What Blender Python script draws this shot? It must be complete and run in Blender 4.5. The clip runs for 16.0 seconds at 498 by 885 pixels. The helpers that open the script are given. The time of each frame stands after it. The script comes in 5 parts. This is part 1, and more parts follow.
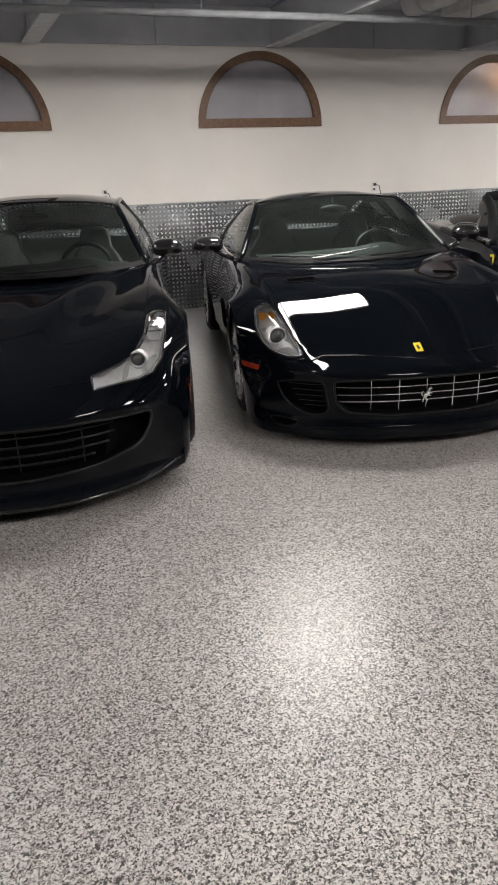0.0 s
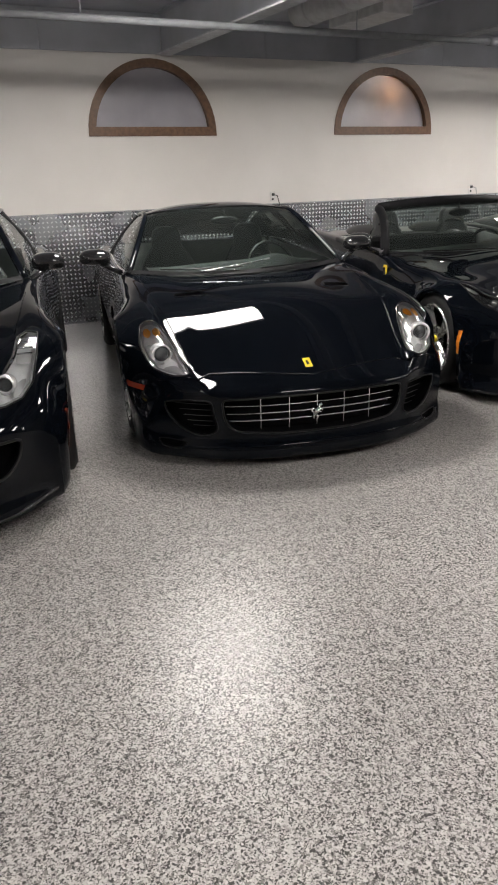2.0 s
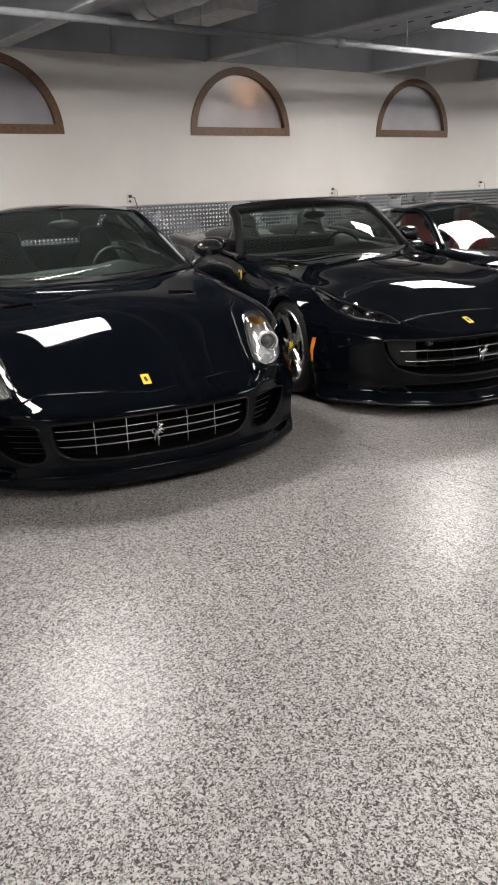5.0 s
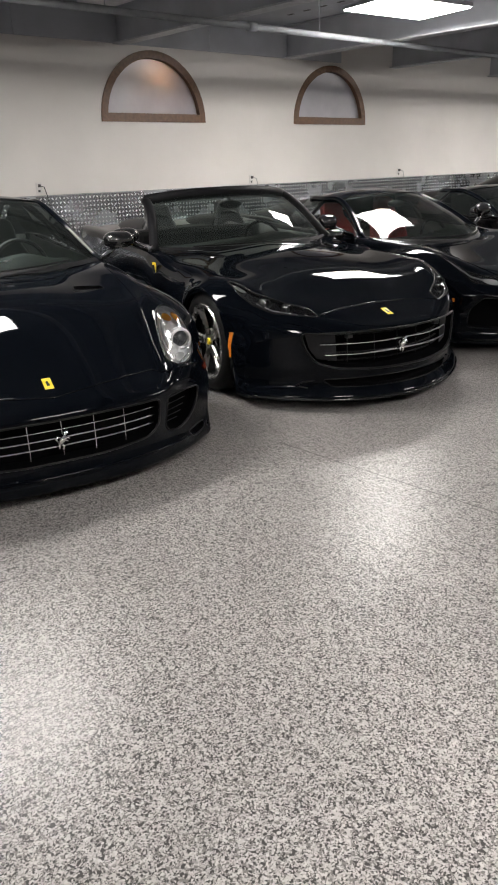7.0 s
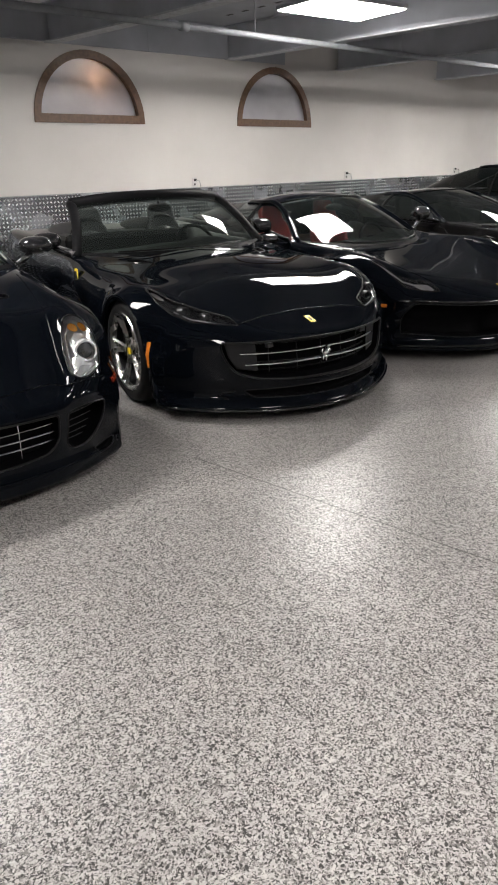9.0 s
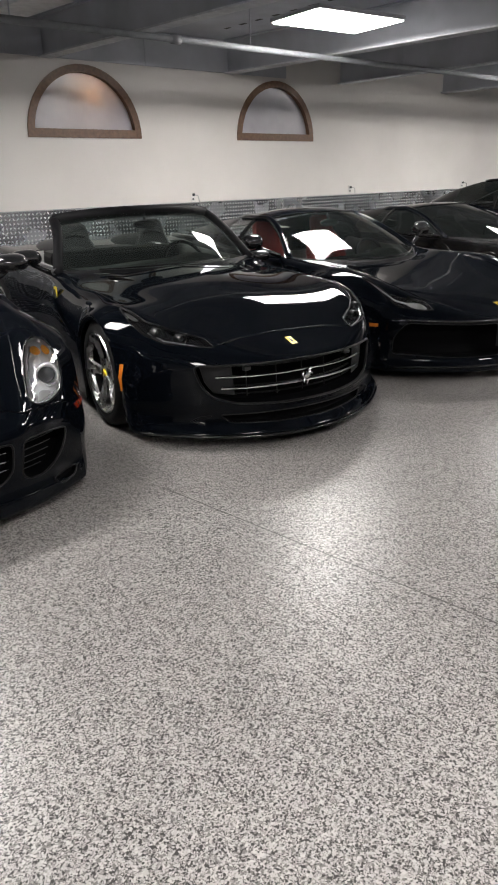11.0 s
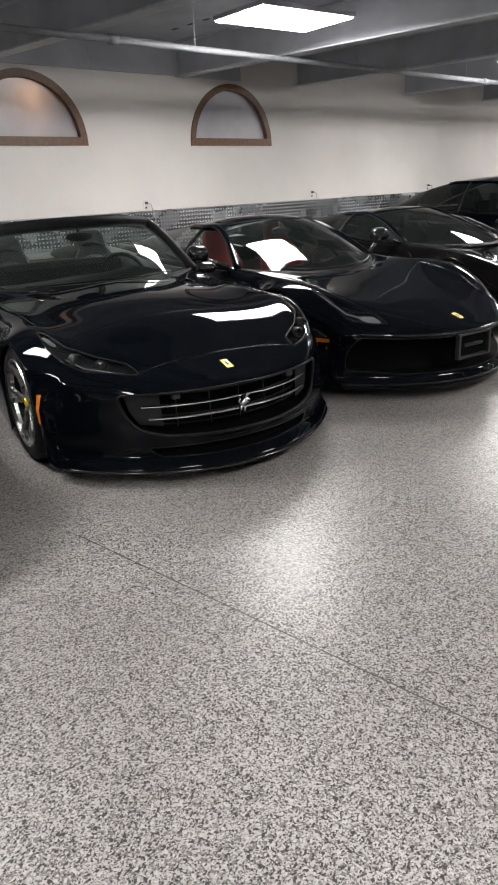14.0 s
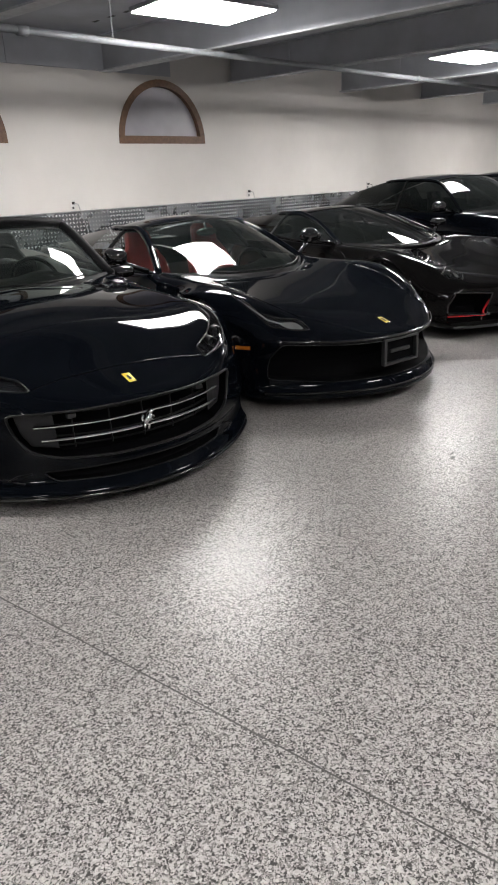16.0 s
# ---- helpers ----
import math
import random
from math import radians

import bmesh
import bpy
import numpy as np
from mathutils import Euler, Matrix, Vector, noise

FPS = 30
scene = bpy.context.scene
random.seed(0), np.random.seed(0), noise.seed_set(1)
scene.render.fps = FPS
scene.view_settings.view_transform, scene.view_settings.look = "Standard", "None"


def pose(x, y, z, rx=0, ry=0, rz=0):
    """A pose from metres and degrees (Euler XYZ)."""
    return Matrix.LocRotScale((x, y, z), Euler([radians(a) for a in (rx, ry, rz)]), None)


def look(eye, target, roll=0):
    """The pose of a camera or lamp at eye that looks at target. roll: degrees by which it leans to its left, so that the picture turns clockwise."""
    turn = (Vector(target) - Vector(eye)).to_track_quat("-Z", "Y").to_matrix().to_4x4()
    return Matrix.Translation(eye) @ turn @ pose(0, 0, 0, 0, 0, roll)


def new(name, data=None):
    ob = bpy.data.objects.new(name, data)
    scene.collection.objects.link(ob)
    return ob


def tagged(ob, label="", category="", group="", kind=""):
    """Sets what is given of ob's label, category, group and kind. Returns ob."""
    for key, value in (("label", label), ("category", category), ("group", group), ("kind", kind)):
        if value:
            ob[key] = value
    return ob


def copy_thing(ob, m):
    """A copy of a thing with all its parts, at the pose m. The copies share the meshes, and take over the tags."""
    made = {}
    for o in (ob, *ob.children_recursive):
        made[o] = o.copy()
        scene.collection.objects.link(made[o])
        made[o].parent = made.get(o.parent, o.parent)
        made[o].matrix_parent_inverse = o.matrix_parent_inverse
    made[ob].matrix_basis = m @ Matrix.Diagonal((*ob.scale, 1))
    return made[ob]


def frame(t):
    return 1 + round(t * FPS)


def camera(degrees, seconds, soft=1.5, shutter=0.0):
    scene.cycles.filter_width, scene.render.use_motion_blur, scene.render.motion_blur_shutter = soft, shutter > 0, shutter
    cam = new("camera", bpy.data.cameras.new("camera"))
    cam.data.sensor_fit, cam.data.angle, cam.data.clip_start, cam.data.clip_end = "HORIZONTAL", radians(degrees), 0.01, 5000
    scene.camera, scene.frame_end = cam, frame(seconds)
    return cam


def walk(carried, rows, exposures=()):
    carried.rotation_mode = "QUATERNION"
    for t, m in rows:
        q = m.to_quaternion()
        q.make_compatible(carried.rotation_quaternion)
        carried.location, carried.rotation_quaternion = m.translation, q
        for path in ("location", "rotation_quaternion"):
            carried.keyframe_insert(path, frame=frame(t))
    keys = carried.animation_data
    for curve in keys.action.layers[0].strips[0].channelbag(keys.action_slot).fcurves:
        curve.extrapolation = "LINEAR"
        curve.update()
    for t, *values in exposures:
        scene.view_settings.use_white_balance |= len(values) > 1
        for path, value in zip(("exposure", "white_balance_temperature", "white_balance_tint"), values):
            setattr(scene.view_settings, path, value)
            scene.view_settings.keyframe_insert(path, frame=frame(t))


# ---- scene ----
cam = camera(39.0, 16.0, soft=1.9)
PATH = [
    (0, (0.579, 1.278, 1.504), (1.138, 3.061, 0.792), -2.1),
    (0.5, (0.642, 1.259, 1.514), (1.218, 3.038, 0.805), -2.0),
    (1, (0.705, 1.263, 1.515), (1.319, 3.03, 0.81), -2.0),
    (1.5, (0.757, 1.315, 1.513), (1.444, 3.056, 0.81), -1.8),
    (2, (0.822, 1.386, 1.514), (1.589, 3.096, 0.814), -1.9),
    (2.5, (0.843, 1.433, 1.514), (1.689, 3.107, 0.82), -1.8),
    (3, (0.861, 1.459, 1.515), (1.769, 3.104, 0.828), -1.6),
    (3.5, (0.916, 1.464, 1.513), (1.859, 3.089, 0.826), -1.5),
    (4, (1.038, 1.476, 1.501), (2.002, 3.087, 0.813), -1.4),
    (6.5, (1.345, 1.62, 1.505), (2.489, 3.088, 0.771), -1.9),
    (7, (1.41, 1.631, 1.497), (2.58, 3.076, 0.761), -1.7),
    (7.5, (1.517, 1.595, 1.5), (2.703, 3.027, 0.763), -1.5),
    (8, (1.618, 1.551, 1.494), (2.817, 2.973, 0.759), -1.3),
    (8.5, (1.684, 1.537, 1.499), (2.897, 2.947, 0.764), -1.3),
    (9, (1.758, 1.567, 1.495), (2.996, 2.957, 0.761), -1.5),
    (11.5, (2.157, 1.589, 1.498), (3.358, 3.03, 0.804), -1.9),
    (12, (2.234, 1.599, 1.499), (3.418, 3.053, 0.804), -2.3),
    (12.5, (2.32, 1.645, 1.496), (3.517, 3.09, 0.802), -2.5),
    (13, (2.391, 1.697, 1.502), (3.607, 3.126, 0.809), -2.6),
    (13.5, (2.451, 1.726, 1.51), (3.688, 3.138, 0.82), -2.7),
    (14, (2.556, 1.724, 1.501), (3.812, 3.119, 0.811), -2.6),
    (14.5, (2.677, 1.687, 1.505), (3.947, 3.069, 0.816), -2.7),
    (15, (2.759, 1.661, 1.502), (4.048, 3.025, 0.81), -2.8),
    (15.5, (2.836, 1.678, 1.498), (4.15, 3.017, 0.804), -2.8),
    (16, (2.941, 1.742, 1.493), (4.279, 3.054, 0.795), -2.7),
]
walk(cam, [(t, look(eye, target, roll)) for t, eye, target, roll in PATH],
     exposures=[(0, 0.17, 6650, 10.5), (4, 0.09, 6600, 10), (8, 0.08, 6550, 10), (16, 0.1, 6400, 10)])

# ---- light ----
world = bpy.data.worlds.new("world")
world.use_nodes = True
scene.world = world
world.node_tree.nodes["Background"].inputs[0].default_value = (0.5, 0.55, 0.6, 1)
world.node_tree.nodes["Background"].inputs[1].default_value = 0.05
scene.view_settings.exposure = 0.0

WALL_Y = 9.697      # inner face of the long wall
CEIL_Z = 3.22       # underside of the deck between the beams
BEAM_Z = 2.82       # underside of the beams
LEAN_X = -0.085     # the beams and the floor joint run askew: x per metre away from the wall


# ---- materials ----
def nodes_of(name):
    m = bpy.data.materials.new(name)
    m.use_nodes = True
    t = m.node_tree
    return m, t, t.nodes["Principled BSDF"]


def add(t, kind, **sets):
    n = t.nodes.new(kind)
    for k, v in sets.items():
        n.inputs[k.replace("_", " ")].default_value = v
    return n


def coords(t, scale=1.0):
    c = t.nodes.new("ShaderNodeNewGeometry")
    mp = t.nodes.new("ShaderNodeMapping")
    mp.inputs["Scale"].default_value = (scale, scale, scale) if not isinstance(scale, tuple) else scale
    t.links.new(c.outputs["Position"], mp.inputs["Vector"])
    return mp.outputs["Vector"]


def ramp(t, fac, stops):
    r = t.nodes.new("ShaderNodeValToRGB")
    e = r.color_ramp.elements
    while len(e) < len(stops):
        e.new(0.5)
    for el, (p, c) in zip(e, stops):
        el.position, el.color = p, (*c, 1)
    t.links.new(fac, r.inputs["Fac"])
    return r.outputs["Color"]


def bump(t, b, height, strength, distance):
    n = t.nodes.new("ShaderNodeBump")
    n.inputs["Strength"].default_value = strength
    n.inputs["Distance"].default_value = distance
    t.links.new(height, n.inputs["Height"])
    t.links.new(n.outputs["Normal"], b.inputs["Normal"])


def plain(name, colour, rough=0.5, metal=0.0, coat=0.0, var=0.12, scale=14.0, spec=0.5):
    """A paint, plastic or metal with slight variation in tone and gloss."""
    m, t, b = nodes_of(name)
    n = add(t, "ShaderNodeTexNoise", Scale=scale, Detail=5.0)
    t.links.new(coords(t), n.inputs["Vector"])
    lo = tuple(max(0, c * (1 - var)) for c in colour)
    hi = tuple(min(1, c * (1 + var)) for c in colour)
    t.links.new(ramp(t, n.outputs["Fac"], [(0.3, lo), (0.7, hi)]), b.inputs["Base Color"])
    r = t.nodes.new("ShaderNodeMapRange")
    r.inputs["To Min"].default_value, r.inputs["To Max"].default_value = rough * 0.85, min(1, rough * 1.15)
    t.links.new(n.outputs["Fac"], r.inputs["Value"])
    t.links.new(r.outputs["Result"], b.inputs["Roughness"])
    b.inputs["Metallic"].default_value = metal
    b.inputs["Coat Weight"].default_value = coat
    b.inputs["Coat Roughness"].default_value = 0.03
    b.inputs["Specular IOR Level"].default_value = spec
    return m


def glass(name, tint=(0.9, 0.95, 0.93), rough=0.0, haze=0.0):
    """Thin pane: see-through with a mirror-like sheen that grows at grazing angles."""
    m = bpy.data.materials.new(name)
    m.use_nodes = True
    t = m.node_tree
    t.nodes.clear()
    out = t.nodes.new("ShaderNodeOutputMaterial")
    tr = add(t, "ShaderNodeBsdfTransparent", Color=(*tint, 1))
    gl = add(t, "ShaderNodeBsdfGlossy", Roughness=rough)
    fr = add(t, "ShaderNodeFresnel", IOR=1.52)
    mx = t.nodes.new("ShaderNodeMixShader")
    # Reflected haze on the panes is painted in as a thin grey-green film.
    film = add(t, "ShaderNodeBsdfDiffuse", Color=(0.5, 0.6, 0.57, 1))
    see = t.nodes.new("ShaderNodeMixShader")
    see.inputs[0].default_value = haze
    t.links.new(tr.outputs[0], see.inputs[1])
    t.links.new(film.outputs[0], see.inputs[2])
    t.links.new(fr.outputs[0], mx.inputs[0])
    t.links.new(see.outputs[0], mx.inputs[1])
    t.links.new(gl.outputs[0], mx.inputs[2])
    t.links.new(mx.outputs[0], out.inputs["Surface"])
    return m


def floor_material():
    """Epoxy floor with a dense scatter of grey, black and pale flakes under a clear coat."""
    m, t, b = nodes_of("flake_epoxy")
    vec = coords(t)
    w = add(t, "ShaderNodeTexNoise", Scale=60.0, Detail=2.0)
    wob = t.nodes.new("ShaderNodeMixRGB")
    wob.inputs["Fac"].default_value = 0.012
    t.links.new(vec, w.inputs["Vector"])
    t.links.new(vec, wob.inputs["Color1"])
    t.links.new(w.outputs["Color"], wob.inputs["Color2"])

    def flakes(scale, stops):
        v = add(t, "ShaderNodeTexVoronoi", Scale=scale, Randomness=1.0)
        t.links.new(wob.outputs["Color"], v.inputs["Vector"])
        sep = t.nodes.new("ShaderNodeSeparateColor")
        t.links.new(v.outputs["Color"], sep.inputs["Color"])
        c = ramp(t, sep.outputs["Red"], stops)
        c.node.color_ramp.interpolation = "CONSTANT"
        return c, sep

    small, _ = flakes(280.0, [(0.0, (0.04, 0.038, 0.037)), (0.17, (0.15, 0.142, 0.139)), (0.34, (0.26, 0.247, 0.241)), (0.56, (0.38, 0.362, 0.354)), (0.84, (0.48, 0.46, 0.45))])
    large, keep = flakes(175.0, [(0.0, (0.048, 0.046, 0.045)), (0.3, (0.17, 0.16, 0.156)), (0.5, (0.42, 0.4, 0.39)), (0.82, (0.5, 0.478, 0.467))])
    over = t.nodes.new("ShaderNodeMath")
    over.operation = "LESS_THAN"
    over.inputs[1].default_value = 0.43
    t.links.new(keep.outputs["Green"], over.inputs[0])
    both_sizes = t.nodes.new("ShaderNodeMixRGB")
    t.links.new(over.outputs[0], both_sizes.inputs["Fac"])
    t.links.new(small, both_sizes.inputs["Color1"])
    t.links.new(large, both_sizes.inputs["Color2"])
    big = add(t, "ShaderNodeTexNoise", Scale=1.3, Detail=6.0)
    t.links.new(vec, big.inputs["Vector"])
    tone = ramp(t, big.outputs["Fac"], [(0.3, (0.84, 0.835, 0.83)), (0.7, (1, 0.995, 0.985))])
    mul = t.nodes.new("ShaderNodeMixRGB")
    mul.blend_type = "MULTIPLY"
    mul.inputs["Fac"].default_value = 1
    t.links.new(both_sizes.outputs["Color"], mul.inputs["Color1"])
    t.links.new(tone, mul.inputs["Color2"])
    t.links.new(mul.outputs["Color"], b.inputs["Base Color"])
    scuff = add(t, "ShaderNodeTexNoise", Scale=5.0, Detail=8.0, Roughness=0.7)
    t.links.new(vec, scuff.inputs["Vector"])
    rg = t.nodes.new("ShaderNodeMapRange")
    rg.inputs["To Min"].default_value, rg.inputs["To Max"].default_value = 0.26, 0.38
    t.links.new(scuff.outputs["Fac"], rg.inputs["Value"])
    t.links.new(rg.outputs["Result"], b.inputs["Roughness"])
    hn = add(t, "ShaderNodeTexNoise", Scale=70.0, Detail=3.0)
    t.links.new(vec, hn.inputs["Vector"])
    bump(t, b, hn.outputs["Fac"], 0.3, 0.002)
    b.inputs["Specular IOR Level"].default_value = 0.27
    return m


def wall_material():
    m, t, b = nodes_of("white_wall_paint")
    vec = coords(t)
    n = add(t, "ShaderNodeTexNoise", Scale=0.9, Detail=7.0)
    t.links.new(vec, n.inputs["Vector"])
    t.links.new(ramp(t, n.outputs["Fac"], [(0.3, (0.7, 0.67, 0.64)), (0.7, (0.79, 0.76, 0.73))]), b.inputs["Base Color"])
    b.inputs["Roughness"].default_value = 0.62
    f = add(t, "ShaderNodeTexNoise", Scale=140.0, Detail=4.0)
    t.links.new(vec, f.inputs["Vector"])
    bump(t, b, f.outputs["Fac"], 0.25, 0.003)
    return m


def ceiling_material(name, colour):
    m, t, b = nodes_of(name)
    vec = coords(t)
    n = add(t, "ShaderNodeTexNoise", Scale=2.2, Detail=8.0)
    t.links.new(vec, n.inputs["Vector"])
    t.links.new(ramp(t, n.outputs["Fac"], [(0.3, tuple(c * 0.85 for c in colour)), (0.7, tuple(c * 1.12 for c in colour))]), b.inputs["Base Color"])
    b.inputs["Roughness"].default_value = 0.55
    f = add(t, "ShaderNodeTexNoise", Scale=60.0, Detail=4.0)
    t.links.new(vec, f.inputs["Vector"])
    bump(t, b, f.outputs["Fac"], 0.2, 0.004)
    return m


def emit(name, colour, strength):
    m, t, b = nodes_of(name)
    b.inputs["Base Color"].default_value = (0.8, 0.8, 0.8, 1)
    b.inputs["Emission Color"].default_value = (*colour, 1)
    b.inputs["Emission Strength"].default_value = strength
    return m


M_FLOOR = floor_material()
M_WALL = wall_material()
M_DECK = ceiling_material("grey_ceiling_paint", (0.5, 0.515, 0.56))
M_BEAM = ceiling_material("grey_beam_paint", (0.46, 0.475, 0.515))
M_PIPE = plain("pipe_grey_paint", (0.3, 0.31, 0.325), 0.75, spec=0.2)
# Bottom flanges get a lighter grey than the web and the deck.
M_FLANGE = plain("flange_light_grey", (0.62, 0.63, 0.65), 0.65, spec=0.3)
M_LAMP = emit("lamp_diffuser", (1.0, 0.965, 0.93), 58.0)
M_STEEL = plain("diamond_plate_steel", (0.46, 0.475, 0.505), 0.27, 1.0, var=0.08, scale=3.0)
# Same steel as the plate; lamp glints on the bosses painted in as brightness.
M_TREAD = plain("glint_tread_steel", (0.88, 0.89, 0.905), 0.3, 1.0, var=0.04)
M_WOOD = plain("brown_stained_wood", (0.145, 0.075, 0.04), 0.45, var=0.3, scale=25.0)
M_SATINTRIM = plain("trim_steel", (0.4, 0.41, 0.42), 0.3, 1.0)
M_PLATE = plain("white_plastic", (0.7, 0.69, 0.67), 0.4)
M_LEAD = plain("grey_lead", (0.4, 0.4, 0.4), 0.5)
M_DUCT = plain("duct_grey", (0.62, 0.625, 0.63), 0.45)
M_JOINT = plain("joint_dark", (0.06, 0.06, 0.06), 0.7)
M_GROUT = plain("joint_grey", (0.055, 0.053, 0.05), 0.6, var=0.4, scale=6.0)


def from_bm(name, bm, mats, parent=None, smooth=False):
    me = bpy.data.meshes.new(name)
    bm.to_mesh(me)
    bm.free()
    if smooth:
        for p in me.polygons:
            p.use_smooth = True
    for m in mats if isinstance(mats, (list, tuple)) else [mats]:
        me.materials.append(m)
    ob = new(name, me)
    if parent is not None:
        ob.parent = parent
    return ob


def part(name, bm, material, parent, label="", smooth=False):
    ob = from_bm(name, bm, material, parent, smooth)
    return tagged(ob, label) if label else ob


def box(bm, x0, y0, z0, x1, y1, z1, bevel=0.0):
    r = bmesh.ops.create_cube(bm, size=1.0, matrix=Matrix.LocRotScale(((x0 + x1) / 2, (y0 + y1) / 2, (z0 + z1) / 2), None, (abs(x1 - x0), abs(y1 - y0), abs(z1 - z0))))
    if bevel:
        es = {e for v in r["verts"] for e in v.link_edges}
        bmesh.ops.bevel(bm, geom=list(es), offset=bevel, segments=2, affect="EDGES", profile=0.5)
    return bm


def tube(bm, pts, r, n=10, cap=True):
    """A round bar along points."""
    pts = [Vector(p) for p in pts]
    rings = []
    for i, p in enumerate(pts):
        d = (pts[min(i + 1, len(pts) - 1)] - pts[max(i - 1, 0)]).normalized()
        a = d.orthogonal().normalized() if i == 0 else (prev - d * prev.dot(d)).normalized()
        prev = a
        c = d.cross(a)
        rings.append([bm.verts.new(p + r * (a * math.cos(2 * math.pi * k / n) + c * math.sin(2 * math.pi * k / n))) for k in range(n)])
    for u, v in zip(rings, rings[1:]):
        for k in range(n):
            bm.faces.new((u[k], u[(k + 1) % n], v[(k + 1) % n], v[k]))
    if cap:
        bm.faces.new(rings[0][::-1])
        bm.faces.new(rings[-1])
    return bm


# ---- structure ----
X0, X1, Y0 = -6.0, 24.0, -6.0
floor = tagged(from_bm("floor", box(bmesh.new(), X0, Y0, -0.2, X1, WALL_Y + 0.3, 0.0), M_FLOOR), "speckled grey flake epoxy garage floor", "floor", kind="structure")
joint = bmesh.new()
for a, b2 in (((3.93, 4.304), (4.20, 1.6)),):
    d = (Vector(b2) - Vector(a)).normalized()
    a, b2 = Vector(a) - d * 0.15, Vector(b2) + d * 2.5
    nrm = Vector((-d.y, d.x)) * 0.003
    vs = [joint.verts.new((*(p + s * nrm), 0.0015)) for p, s in ((a, 1), (a, -1), (b2, -1), (b2, 1))]
    joint.faces.new(vs)
tagged(from_bm("floor_joint", joint, M_GROUT), "thin dark joint line in the epoxy floor", "floor", kind="structure")

scuff = bmesh.new()
for x, y, a, ln, w in ((6.305, 3.465, 20, 0.05, 0.012), (6.36, 3.5, 5, 0.05, 0.006), (6.17, 3.62, 40, 0.02, 0.006), (6.2, 3.3, 10, 0.04, 0.004)):
    ring = [Vector((ln / 2 * math.cos(k * math.pi / 5) * (1 + 0.25 * math.sin(3 * k)), w * math.sin(k * math.pi / 5))) for k in range(10)]
    turn = Matrix.Rotation(radians(a), 2)
    scuff.faces.new([scuff.verts.new((x + (turn @ p).x, y + (turn @ p).y, 0.002)) for p in ring])
tagged(from_bm("floor_scuffs", scuff, M_GROUT), "few small dark scuff marks on the epoxy floor", "floor", kind="structure")

# windows in the long wall: centre x
WIN_X = [0.4, 3.51, 6.615, 9.685]
WIN_W, SILL, WIN_H = 1.5, 2.01, 0.78


def arch(cx, w, z0, h, n=28):
    """Half-round outline standing on short straight sides."""
    r = w / 2
    stilt = h - r
    a0 = math.asin(max(0.0, -stilt) / r)
    x0 = r * math.cos(a0)
    pts = [(cx + r * math.cos(a0 + (math.pi - 2 * a0) * k / n), z0 + stilt + r * math.sin(a0 + (math.pi - 2 * a0) * k / n)) for k in range(n + 1)]
    return [(cx - x0, z0 - 0.0005), (cx + x0, z0 - 0.0005)] + pts


def wall_with_arches(name, y, thick, x0, x1, z0, z1, arches):
    """Wall in strips, with each arched opening cut through."""
    bm = bmesh.new()

    def quad(pts):
        vs = [bm.verts.new((px, y, pz)) for px, pz in pts]
        f = bm.faces.new(vs)
        r = bmesh.ops.extrude_face_region(bm, geom=[f])
        for v in r["geom"]:
            if isinstance(v, bmesh.types.BMVert):
                v.co.y += thick

    last = x0
    for cx, w, s, h in arches:
        quad([(last, z0), (cx - w / 2, z0), (cx - w / 2, z1), (last, z1)])
        quad([(cx - w / 2, z0), (cx + w / 2, z0), (cx + w / 2, s), (cx - w / 2, s)])
        o = arch(cx, w, s, h)[2:]
        for (xa, za), (xb, zb) in zip(o, o[1:]):
            quad([(xa, za), (xa, z1), (xb, z1), (xb, zb)])
        last = cx + w / 2
    quad([(last, z0), (x1, z0), (x1, z1), (last, z1)])
    bmesh.ops.recalc_face_normals(bm, faces=bm.faces)
    return from_bm(name, bm, M_WALL)


tagged(wall_with_arches("wall_north", WALL_Y, 0.25, X0, X1, 0.0, CEIL_Z + 0.1, [(cx, WIN_W - 0.06, SILL + 0.02, WIN_H - 0.03) for cx in WIN_X]),
       "white painted garage wall with arched windows", "wall", kind="structure")
for nm, b4 in (("wall_west", (X0 - 0.2, Y0, 0, X0, WALL_Y + 0.25, CEIL_Z)), ("wall_east", (X1, Y0, 0, X1 + 0.2, WALL_Y + 0.25, CEIL_Z)), ("wall_south", (X0, Y0 - 0.2, 0, X1, Y0, CEIL_Z))):
    tagged(from_bm(nm, box(bmesh.new(), *b4), M_WALL), "plain white painted garage wall", "wall", kind="structure")
tagged(from_bm("ceiling", box(bmesh.new(), X0, Y0, CEIL_Z, X1, WALL_Y + 0.25, CEIL_Z + 0.2), M_DECK), "dark grey painted metal deck ceiling", "ceiling", kind="structure")

# ---- ceiling steel, fascia, pipe, lamps ----
BEAMS = [-4.14, -1.56, 1.03, 3.66, 6.17, 8.81, 11.04, 13.70, 16.28, 18.86, 21.4]


def steel_beam():
    """I-beam: web and two flanges, running away from the wall from its origin."""
    e = bpy.data.objects.new("ceiling_beam", None)
    scene.collection.objects.link(e)
    ln = WALL_Y - Y0
    part("web", box(bmesh.new(), -0.012, -ln, 0.016, 0.012, -0.005, CEIL_Z - BEAM_Z - 0.014), M_BEAM, e)
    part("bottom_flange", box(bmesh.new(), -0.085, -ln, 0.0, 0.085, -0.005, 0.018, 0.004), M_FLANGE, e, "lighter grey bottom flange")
    part("top_flange", box(bmesh.new(), -0.085, -ln, CEIL_Z - BEAM_Z - 0.016, 0.085, -0.005, CEIL_Z - BEAM_Z - 0.002), M_BEAM, e)
    return tagged(e, "grey painted steel ceiling beam", "beam", "ceiling beams")


